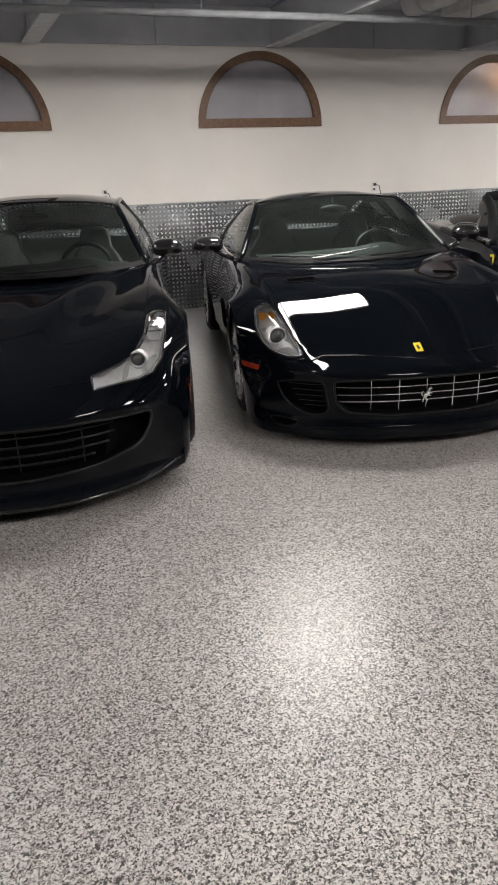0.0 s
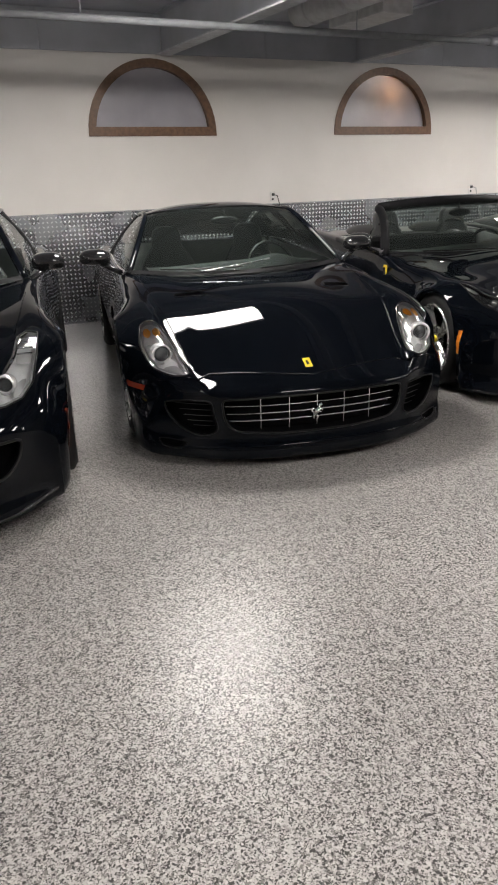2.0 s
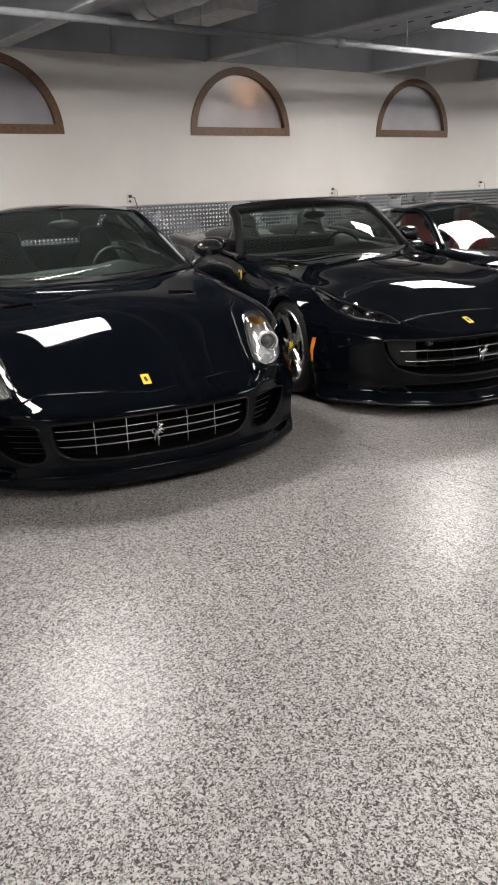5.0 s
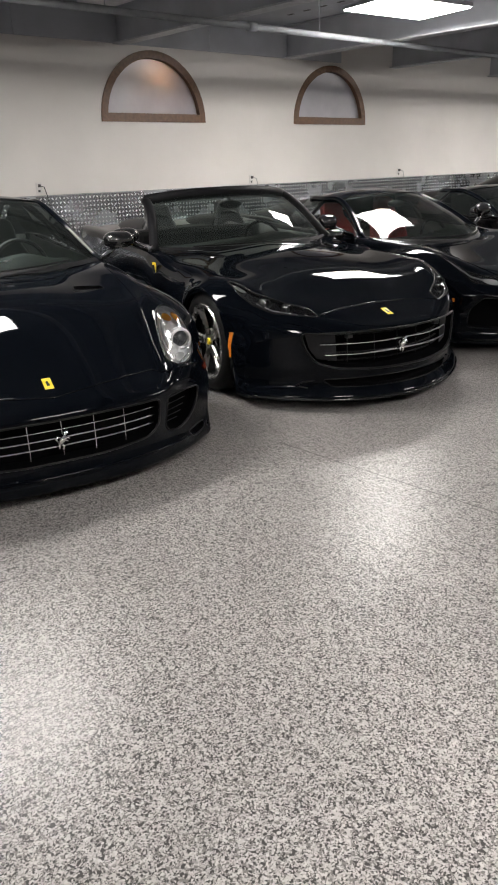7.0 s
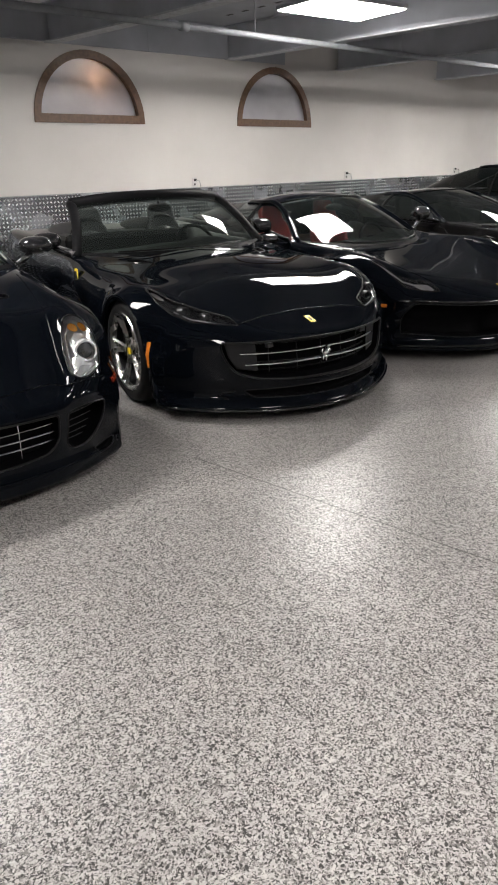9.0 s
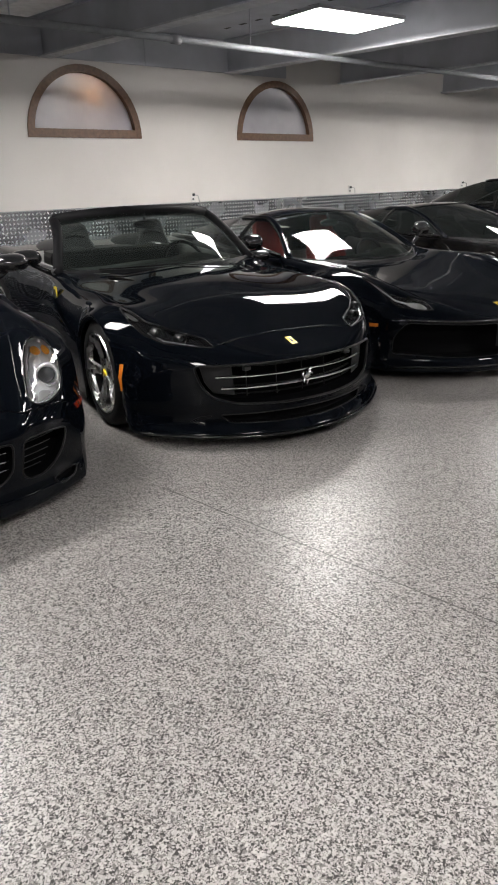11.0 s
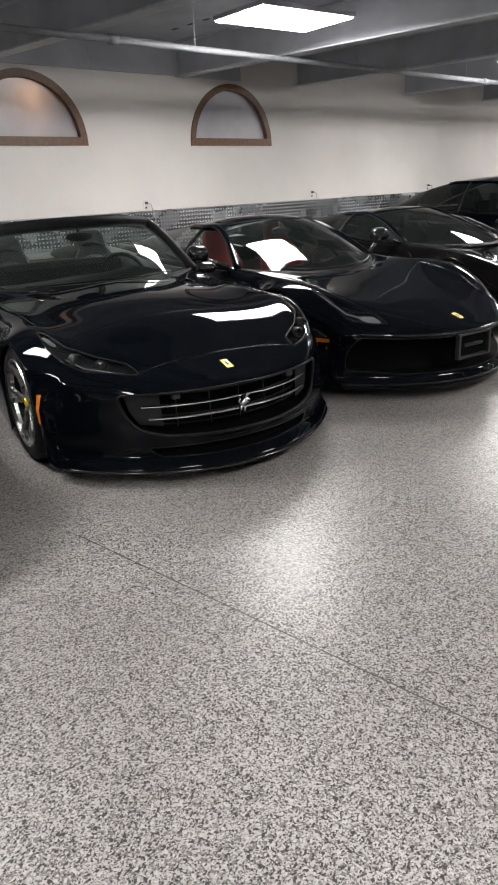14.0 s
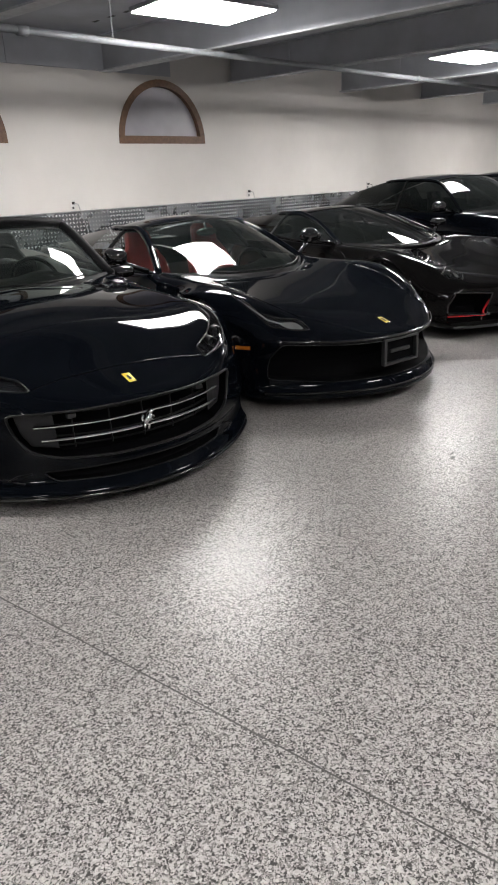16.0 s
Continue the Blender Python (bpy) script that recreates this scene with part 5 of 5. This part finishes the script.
def tourer():
    sp = spec_grand_tourer()
    car, shell = raw("coupe_car", "glossy black two-seat coupe with oval headlights and chrome barred grille", sp, 2.679, 4.578, 10.5)
    ws = greenhouse(car, sp)
    cabin(car, sp, M_LEATHER)
    lamp = [(0.823, 0.985), (0.875, 0.95), (0.897, 0.82), (0.873, 0.705), (0.837, 0.635), (0.755, 0.577), (0.670, 0.562), (0.667, 0.62), (0.689, 0.72), (0.725, 0.85), (0.770, 0.955)]
    headlight(car, shell, lamp, 25, 0.05, M_LAMPGREY, [
        ("lens", 0.79, 0.715, 0.045, 0.012),
        ("patch", round_poly(0.79, 0.885, 0.027, 0.034), M_AMBER, -0.006, "indicator"), ("patch", round_poly(0.847, 0.885, 0.023, 0.036), M_AMBER, -0.006, "indicator"),
        ("patch", [(0.825, 0.77), (0.875, 0.775), (0.880, 0.81), (0.835, 0.805)], M_REFL, -0.016, "lamp_reflector"),
        ("patch", [(0.695, 0.585), (0.755, 0.595), (0.815, 0.65), (0.725, 0.655)], M_REFL, -0.03, "lamp_reflector"),
        ("bar", [(0.680, 0.6), (0.700, 0.72), (0.735, 0.84), (0.775, 0.915)], 0.007, M_REFL, -0.006, "lamp_trim"),
        ("bar", [(0.715, 0.578), (0.825, 0.64), (0.863, 0.71), (0.885, 0.81), (0.870, 0.9)], 0.006, M_REFL, -0.006, "lamp_trim")], "oval headlight with amber indicator")
    g = grille(car, shell, [(-0.525, 0.405), (-0.25, 0.415), (0.25, 0.415), (0.525, 0.405), (0.508, 0.27), (0.445, 0.222), (0.2, 0.205), (-0.2, 0.205), (-0.445, 0.222), (-0.508, 0.27)], 0.1, "grille", "wide grille with chrome bars over black", rim_r=0.006)
    for z, w in ((0.365, 0.513), (0.322, 0.506), (0.28, 0.495)):
        part("grille_bar", skin_line(shell, [(-w, z), (w, z)], 0, 0.0035, -0.022), M_CHROME, g)
    for x in (-0.32, -0.16, 0.0, 0.16, 0.32):
        part("grille_bar", skin_line(shell, [(x, 0.225 if abs(x) < 0.4 else 0.235), (x, 0.403)], 0, 0.0035, -0.024), M_CHROME, g)
    p, n = shell.cast((0, 0.31), 0)
    grille_emblem(car, p + Vector((0, 0.012, 0)), 0.058)
    pair_grille(car, shell, [(0.575, 0.4), (0.7, 0.402), (0.82, 0.385), (0.79, 0.3), (0.73, 0.235), (0.66, 0.2), (0.575, 0.205), (0.545, 0.24), (0.565, 0.32)], 0.1, "side_intake", "black mesh side intake", rim_r=0.005)
    for sg in (-1, 1):
        grille(car, shell, [(sg * u, v) for u, v in ((0.7, 0.158), (0.8, 0.17), (0.86, 0.165), (0.84, 0.125), (0.75, 0.115))], 0.05, "corner_duct", "small dark duct in the bumper corner", soft=1, rim_r=0.004)
        for k in range(5):
            z = 0.235 + 0.033 * k
            part("intake_wire", skin_line(shell, [(sg * (0.575 + 0.002 * k), z), (sg * (0.7 + 0.02 * k if k else 0.69), z)], 0, 0.0022, -0.05), M_CARBON, car)
    badge(car, shell, 0, 0.572, 25, 0.043, 0.062)
    seam(car, shell, [(-0.85, 0.575), (-0.68, 0.545), (-0.62, 0.54), (-0.55, 0.567), (0, 0.49), (0.55, 0.567), (0.62, 0.54), (0.68, 0.545), (0.85, 0.575)])
    for sg in (-1, 1):
        seam(car, shell, [(sg * 0.64, 0.6), (sg * 0.66, 0.75), (sg * 0.7, 0.95), (sg * 0.74, 1.2), (sg * 0.77, 1.45)])
    pair_vent(car, shell, [(0.40, 1.28), (0.6, 1.31), (0.6, 1.36), (0.42, 1.36)], 40)
    part("chin_edge", skin_line(shell, [(-0.78, 0.128), (-0.4, 0.14), (0.4, 0.14), (0.78, 0.128)], 0, 0.007, -0.002, 8), M_PAINT, car, smooth=True)
    side_marker(car, shell, 0.36, 0.44, 0.17, 0.028, M_REDLENS, "dim red side marker")
    wipers(car, ws, [((-0.75, 0.04, -0.05, 0.06), M_BLACK), ((-0.42, 0.02, 0.22, 0.13), M_SATIN), ((0.1, 0.03, 0.7, 0.05), M_BLACK)])
    finish_body(car, shell, sp)
    underbody(car, sp)
    for sx in (-1, 1):
        for ax in sp["axles"]:
            wheel(car, sx * 0.845, ax, 0.345, 0.25, sx)
        wing_mirror(car, (sx * 0.86, 1.9, 0.9), (sx * 1.04, 2.02, 1.005), (0.115, 0.1, 0.065), M_GLOSSBLACK)


def pair_vent(car, shell, poly, tilt):
    for pl in (poly, flipped(poly)):
        q = dense(pl, 0.02, 1)
        bowl, rim = opening(shell, q, tilt, 0.03)
        e = part("bonnet_vent", bowl, M_BLACK, car, "black vent in the bonnet")
        part("vent_rim", tube(bmesh.new(), rim + [rim[0]], 0.004, 6, False), M_GLOSSBLACK, e)


def brake():
    sp = spec_shooting_brake()
    car, shell = raw("shooting_brake_car", "glossy black shooting brake with clear swept-back headlights", sp, 0.316, 4.40, 10)
    ws = greenhouse(car, sp)
    cabin(car, sp, M_LEATHER)
    lamp = [(0.49, 0.69), (0.62, 0.75), (0.69, 0.80), (0.75, 0.93), (0.772, 1.06), (0.815, 1.097), (0.868, 1.09), (0.858, 0.95), (0.83, 0.8), (0.78, 0.715), (0.71, 0.672), (0.5, 0.613)]
    headlight(car, shell, lamp, 25, 0.06, M_LAMPGREY, [
        ("lens", 0.71, 0.765, 0.036, 0.032),
        ("patch", [(0.765, 0.9), (0.835, 0.9), (0.85, 1.07), (0.82, 1.08), (0.785, 1.05)], M_REFL, -0.014, "lamp_reflector"),
        ("patch", [(0.63, 0.66), (0.66, 0.67), (0.68, 0.78), (0.65, 0.765)], M_REFL, -0.012, "lamp_reflector"),
        ("patch", [(0.745, 0.71), (0.785, 0.74), (0.82, 0.83), (0.77, 0.80)], M_REFL, -0.014, "lamp_reflector"),
        ("bar", [(0.505, 0.69), (0.62, 0.745), (0.70, 0.805), (0.76, 0.93), (0.785, 1.05), (0.82, 1.085)], 0.006, M_CHROME, -0.004, "light_strip"),
        ("bar", [(0.515, 0.625), (0.71, 0.683), (0.77, 0.72), (0.82, 0.80), (0.85, 0.95)], 0.004, M_REFL, -0.003, "light_strip"),
        ("bar", [(0.77, 0.95), (0.84, 0.96)], 0.005, M_CHROME, -0.006, "lamp_fin"), ("bar", [(0.775, 0.985), (0.845, 0.995)], 0.005, M_CHROME, -0.006, "lamp_fin"),
        ("bar", [(0.78, 1.02), (0.85, 1.03)], 0.005, M_CHROME, -0.006, "lamp_fin"), ("bar", [(0.79, 1.055), (0.855, 1.06)], 0.005, M_CHROME, -0.006, "lamp_fin")], "clear swept-back headlight", 0)
    g = grille(car, shell, [(-0.76, 0.45), (-0.46, 0.472), (0, 0.482), (0.46, 0.472), (0.76, 0.45), (0.745, 0.37), (0.69, 0.3), (0.5, 0.255), (0.2, 0.235), (-0.2, 0.235), (-0.5, 0.255), (-0.69, 0.3), (-0.745, 0.37)], 0.11, "grille", "full-width black slatted grille", rim_r=0.008)
    for z, w in ((0.43, 0.6), (0.385, 0.6), (0.34, 0.57), (0.295, 0.5)):
        part("grille_bar", skin_line(shell, [(-w, z), (w, z)], 0, 0.006, -0.05), M_BLACK, g, smooth=True)
    for x in (-0.45, -0.15, 0.15, 0.45):
        part("grille_bar", skin_line(shell, [(x, 0.26), (x, 0.46)], 0, 0.004, -0.055), M_BLACK, g)
    for sg in (-1, 1):
        part("intake_fin", skin_patch(shell, [(sg * 0.6, 0.46), (sg * 0.64, 0.46), (sg * 0.6, 0.28), (sg * 0.55, 0.27)], 0, -0.06, 0.01, 0.03), M_VOID, g)
        seam(car, shell, [(sg * 0.49, 0.66), (sg * 0.44, 0.655), (sg * 0.3, 0.64)])
        seam(car, shell, [(sg * 0.76, 1.08), (sg * 0.78, 1.25), (sg * 0.8, 1.5)])
    part("front_lip", skin_line(shell, [(-0.88, 0.14), (-0.7, 0.108), (-0.4, 0.103), (0.4, 0.103), (0.7, 0.108), (0.88, 0.14)], 0, 0.009, 0.0), M_GLOSSBLACK, car, smooth=True)
    badge(car, shell, 0, 0.61, 25, 0.043, 0.062)
    side_marker(car, shell, 0.59, 0.37, 0.035, 0.2, M_REDLENS, "narrow dim orange side marker")
    wipers(car, ws, [((-0.6, 0.03, 0.05, 0.05), M_BLACK), ((-0.05, 0.04, 0.6, 0.05), M_BLACK)])
    finish_body(car, shell, sp)
    underbody(car, sp)
    for sx in (-1, 1):
        for ax in sp["axles"]:
            wheel(car, sx * 0.855, ax, 0.355, 0.26, sx)
        wing_mirror(car, (sx * 0.82, 2.05, 0.94), (sx * 0.94, 2.2, 1.035), (0.11, 0.09, 0.065), M_GLOSSBLACK)


def roadster():
    sp = spec_roadster()
    car, shell = raw("convertible_car", "glossy black convertible with its roof down and yellow wing shields", sp, 4.978, 4.413, 10.5)
    ws = greenhouse(car, sp, True)
    cabin(car, sp, M_LEATHER)
    lamp = [(0.835, 1.07), (0.80, 1.03), (0.765, 0.91), (0.65, 0.805), (0.51, 0.722), (0.492, 0.64), (0.61, 0.678), (0.735, 0.733), (0.81, 0.825), (0.845, 0.93)]
    headlight(car, shell, lamp, 25, 0.05, M_LAMPDARK, [
        ("lens", 0.735, 0.80, 0.026, 0.02), ("lens", 0.635, 0.73, 0.022, 0.02),
        ("patch", [(0.79, 0.93), (0.825, 0.95), (0.835, 1.04), (0.81, 1.02)], M_REFL, -0.012, "light_strip"),
        ("bar", [(0.53, 0.66), (0.62, 0.695), (0.73, 0.755), (0.79, 0.835)], 0.004, M_REFL, -0.008, "light_strip")], "dark smoked swept-back headlight", 1)
    g = grille(car, shell, [(-0.64, 0.5), (-0.36, 0.507), (0, 0.512), (0.36, 0.507), (0.64, 0.5), (0.61, 0.39), (0.56, 0.315), (0.44, 0.28), (0.2, 0.268), (-0.2, 0.268), (-0.44, 0.28), (-0.56, 0.315), (-0.61, 0.39)], 0.12, "grille", "wide black grille with two chrome bars", rim_r=0.007)
    for z, w in ((0.435, 0.54), (0.37, 0.515)):
        part("chrome_bar", skin_line(shell, [(-w, z - 0.006), (0, z + 0.004), (w, z - 0.006)], 0, 0.0065, -0.03), M_CHROME, g, "thin chrome bar")
    for k in range(4):
        z = 0.475 - 0.052 * k
        part("grille_slat", skin_line(shell, [(-0.5, z), (0.5, z)], 0, 0.006, -0.085), M_BLACK, g)
    for x in (-0.38, -0.19, 0.0, 0.19, 0.38):
        part("grille_slat", skin_line(shell, [(x, 0.3), (x, 0.49)], 0, 0.004, -0.08), M_BLACK, g)
    for sg in (-1, 1):
        part("grille_wing", skin_patch(shell, [(sg * 0.62, 0.485), (sg * 0.46, 0.485), (sg * 0.45, 0.32), (sg * 0.56, 0.335), (sg * 0.6, 0.4)], 0, -0.045, 0.006, 0.04), M_GRILLEWING, g, "dark grey panel beside the bars")
    for x in (-0.36, 0.36):
        p, n = shell.cast((x, 0.475), 0)
        b = bmesh.new()
        box(b, p.x - 0.022, p.y + 0.03, p.z - 0.012, p.x + 0.022, p.y + 0.06, p.z + 0.012, 0.004)
        part("parking_sensor", b, M_CARBON, g, "small grey sensor")
    p, n = shell.cast((0, 0.4), 0)
    grille_emblem(car, p + Vector((0, 0.015, 0)), 0.064)
    grille(car, shell, [(-0.52, 0.205), (-0.2, 0.212), (0.2, 0.212), (0.52, 0.205), (0.47, 0.158), (0.2, 0.15), (-0.2, 0.15), (-0.47, 0.158)], 0.06, "lower_intake", "narrow dark lower intake", soft=1, rim_mat=M_BLACK, rim_r=0.004)
    badge(car, shell, 0, 0.609, 25, 0.042, 0.06)
    seam(car, shell, [(-0.5, 0.65), (-0.3, 0.685), (0, 0.697), (0.3, 0.685), (0.5, 0.65)])
    for sg in (-1, 1):
        seam(car, shell, [(sg * 0.80, 1.05), (sg * 0.8, 1.25), (sg * 0.81, 1.55)])
        part("splitter_fin", skin_line(shell, [(sg * 0.56, 0.2), (sg * 0.62, 0.188), (sg * 0.66, 0.165), (sg * 0.6, 0.15)], 0, 0.006, 0.001), M_BLACK, car, smooth=True)
    part("front_splitter", skin_line(shell, [(-0.9, 0.09), (-0.86, 0.09), (-0.4, 0.088), (0.4, 0.088), (0.86, 0.09), (0.9, 0.09)], 0, 0.008, 0.002), M_GLOSSBLACK, car, "gloss black front splitter", smooth=True)
    pair_vent(car, shell, [(0.46, 1.62), (0.58, 1.67), (0.6, 1.78), (0.5, 1.74)], 40)
    side_marker(car, shell, 0.6, 0.405, 0.028, 0.16, M_DIMAMBER, "narrow amber side marker")
    shields(car, shell, 1.9, 0.75, 0.075, 0.11)
    wipers(car, ws, [((-0.7, 0.03, 0.0, 0.05), M_BLACK), ((-0.05, 0.04, 0.62, 0.05), M_BLACK)])
    for sx in (-0.37, 0.37):
        pts = [(sx + 0.17 * math.cos(math.pi * k / 8), 3.12, 0.93 + 0.14 * math.sin(math.pi * k / 8)) for k in range(9)]
        part("roll_hoop", tube(bmesh.new(), pts, 0.014, 8), M_BLACK, car, smooth=True)
    b = bmesh.new()
    box(b, -0.62, 3.02, 0.5, 0.62, 3.35, 0.95, 0.05)
    part("rear_bulkhead", b, M_BLACK, car)
    for sx in (-0.37, 0.37):
        b = bmesh.new()
        bmesh.ops.create_uvsphere(b, u_segments=24, v_segments=14, radius=1.0, matrix=Matrix.LocRotScale((sx, 3.5, 0.93), None, (0.25, 0.45, 0.1)))
        part("headrest_fairing", b, M_LEATHER, car, smooth=True)
    finish_body(car, shell, sp)
    underbody(car, sp)
    for sx in (-1, 1):
        for k, ax in enumerate(sp["axles"]):
            wheel(car, sx * (0.84 if k else 0.825), ax, 0.35, 0.25, sx, -1 if k == 0 else 0)
        wing_mirror(car, (sx * 0.87, 2.15, 0.87), (sx * 1.03, 2.25, 0.985) if sx < 0 else (0.97, 2.19, 0.865), (0.115, 0.1, 0.065) if sx < 0 else (0.1, 0.1, 0.055), M_GLOSSBLACK)
        part("door_top", tube(bmesh.new(), [(sx * 0.85, 2.1, 0.88), (sx * 0.86, 2.6, 0.885), (sx * 0.85, 3.2, 0.92)], 0.03, 8), M_LEATHER, car, smooth=True)


def berlinetta():
    sp = spec_berlinetta()
    car, shell = raw("mid_engine_car", "glossy black mid-engined coupe with red leather seats", sp, 7.11, 4.291, 8)
    ws = greenhouse(car, sp)
    cabin(car, sp, M_REDLEATHER)
    lamp = [(0.82, 1.06), (0.785, 0.84), (0.7, 0.76), (0.6, 0.715), (0.59, 0.62), (0.66, 0.64), (0.775, 0.718), (0.815, 0.875), (0.835, 1.02)]
    headlight(car, shell, lamp, 25, 0.05, M_LAMPDARK, [
        ("patch", [(0.615, 0.64), (0.70, 0.68), (0.73, 0.74), (0.63, 0.71)], M_REFL, -0.012, "lamp_reflector"),
        ("bar", [(0.71, 0.72), (0.77, 0.78), (0.8, 0.88), (0.822, 1.0)], 0.006, M_REFL, -0.008, "light_strip")], "slim dark headlight running up the wing", 1)
    grille(car, shell, [(-0.76, 0.455), (-0.4, 0.437), (0, 0.43), (0.4, 0.437), (0.76, 0.455), (0.8, 0.38), (0.83, 0.22), (0.5, 0.19), (0, 0.185), (-0.5, 0.19), (-0.83, 0.22), (-0.8, 0.38)], 0.14, "nose_intake", "wide black nose intake", soft=1, rim_r=0.004)
    p, n = shell.cast((0, 0.35), 0)
    b = bmesh.new()
    box(b, -0.165, p.y - 0.012, 0.265, 0.165, p.y + 0.01, 0.435, 0.006)
    pl = part("plate_holder", b, M_VOID, car, "empty black plate holder")
    b = bmesh.new()
    for z0, z1 in ((0.258, 0.276), (0.425, 0.443)):
        box(b, -0.175, p.y - 0.04, z0, 0.175, p.y - 0.006, z1, 0.005)
    for x in (-0.175, 0.151):
        box(b, x, p.y - 0.041, 0.26, x + 0.024, p.y - 0.006, 0.441, 0.005)
    box(b, -0.1, p.y - 0.03, 0.34, 0.1, p.y - 0.011, 0.362, 0.004)
    part("plate_frame", b, M_CARBON, pl)
    part("nose_edge", skin_line(shell, [(-0.76, 0.475), (-0.4, 0.462), (0.4, 0.462), (0.76, 0.475)], 0, 0.009, 0.0), M_GLOSSBLACK, car, smooth=True)
    part("front_splitter", skin_line(shell, [(-0.87, 0.125), (-0.4, 0.125), (0.4, 0.125), (0.87, 0.125)], 0, 0.008, 0.002), M_BLACK, car, smooth=True)
    badge(car, shell, 0, 0.565, 25, 0.042, 0.06)
    for sg in (-1, 1):
        seam(car, shell, [(sg * 0.57, 0.72), (sg * 0.68, 0.95), (sg * 0.72, 1.25)])
    side_marker(car, shell, 0.58, 0.43, 0.1, 0.026, M_DIMAMBER, "amber side marker")
    wipers(car, ws, [((-0.62, 0.05, 0.1, 0.06), M_BLACK), ((0.0, 0.05, 0.75, 0.08), M_BLACK)])
    finish_body(car, shell, sp)
    underbody(car, sp)
    for sx in (-1, 1):
        for ax in sp["axles"]:
            wheel(car, sx * 0.84, ax, 0.345, 0.25, sx)
        wing_mirror(car, (sx * 0.82, 1.95, 0.84), (sx * 1.05, 2.08, 0.97), (0.1, 0.085, 0.072), M_GLOSSBLACK)


def wedge():
    sp = spec_wedge()
    car, shell = raw("wedge_car", "black wedge-shaped sports car with red pinstripe in its nose", sp, 9.75, 4.5, 8)
    ws = greenhouse(car, sp)
    cabin(car, sp, M_LEATHER)
    headlight(car, shell, [(0.6, 0.82), (0.57, 0.70), (0.68, 0.625), (0.79, 0.665), (0.8, 0.74)], 25, 0.04, M_LAMPDARK, [
        ("patch", [(0.62, 0.72), (0.68, 0.66), (0.7, 0.68), (0.64, 0.745)], M_REFL, -0.008, "light_strip"),
        ("lens", 0.7, 0.72, 0.02, 0.015)], "small angular headlight", 0)
    pair_grille(car, shell, [(0.48, 0.41), (0.83, 0.44), (0.86, 0.33), (0.84, 0.23), (0.46, 0.2)], 0.14, "nose_intake", "large angular black nose intake", soft=0, rim_mat=M_GLOSSBLACK, rim_r=0.012)
    for sg in (-1, 1):
        part("red_stripe", skin_line(shell, [(sg * 0.47, 0.36), (sg * 0.51, 0.2), (sg * 0.84, 0.21)], 0, 0.011, -0.006), M_REDPAINT, car, "thin red pinstripe", smooth=True)
    part("front_splitter", skin_line(shell, [(-0.88, 0.125), (-0.4, 0.125), (0.4, 0.125), (0.88, 0.125)], 0, 0.014, 0.008), M_CARBON, car, smooth=True)
    p, n = shell.cast((0.0, 0.3), 0)
    b = bmesh.new()
    box(b, -0.16, p.y - 0.03, 0.22, 0.16, p.y - 0.01, 0.38, 0.006)
    part("plate_holder", b, M_BLACK, car, "empty black plate holder")
    wipers(car, ws, [((-0.3, 0.05, 0.55, 0.08), M_BLACK)])
    for sg in (-1, 1):
        seam(car, shell, [(sg * 0.58, 0.75), (sg * 0.62, 1.0), (sg * 0.66, 1.25)])
    finish_body(car, shell, sp)
    underbody(car, sp)
    for sx in (-1, 1):
        for ax in sp["axles"]:
            wheel(car, sx * 0.86, ax, 0.335, 0.25, sx, rim_mat=M_BLACK)
        wing_mirror(car, (sx * 0.84, 1.85, 0.83), (sx * 1.06, 1.98, 0.915), (0.115, 0.1, 0.05), M_GLOSSBLACK)


def saloon(x, y, yaw, name, label):
    sp = spec_saloon()
    car, shell = raw(name, label, sp, x, y, yaw)
    ws = greenhouse(car, sp)
    cabin(car, sp, M_LEATHER)
    headlight(car, shell, [(0.5, 0.78), (0.8, 0.9), (0.82, 0.84), (0.55, 0.7)], 25, 0.05, M_LAMPDARK, [("lens", 0.68, 0.8, 0.028, 0.02)], "slim headlight", 1)
    grille(car, shell, [(-0.45, 0.6), (0.45, 0.6), (0.4, 0.35), (-0.4, 0.35)], 0.1, "grille", "black grille")
    finish_body(car, shell, sp)
    underbody(car, sp)
    for sx in (-1, 1):
        for ax in sp["axles"]:
            wheel(car, sx * 0.83, ax, 0.35, 0.25, sx, rim_mat=M_BLACK)
        wing_mirror(car, (sx * 0.82, 1.85, 0.98), (sx * 1.02, 1.95, 1.06), (0.12, 0.09, 0.075), M_GLOSSBLACK)


brake()
tourer()
roadster()
berlinetta()
wedge()
saloon(12.3, 4.5, 8, "coupe_car", "glossy black high-roofed coupe with dark windows")
saloon(14.9, 4.6, 8, "saloon_car", "black car with dark windows at the end of the row")
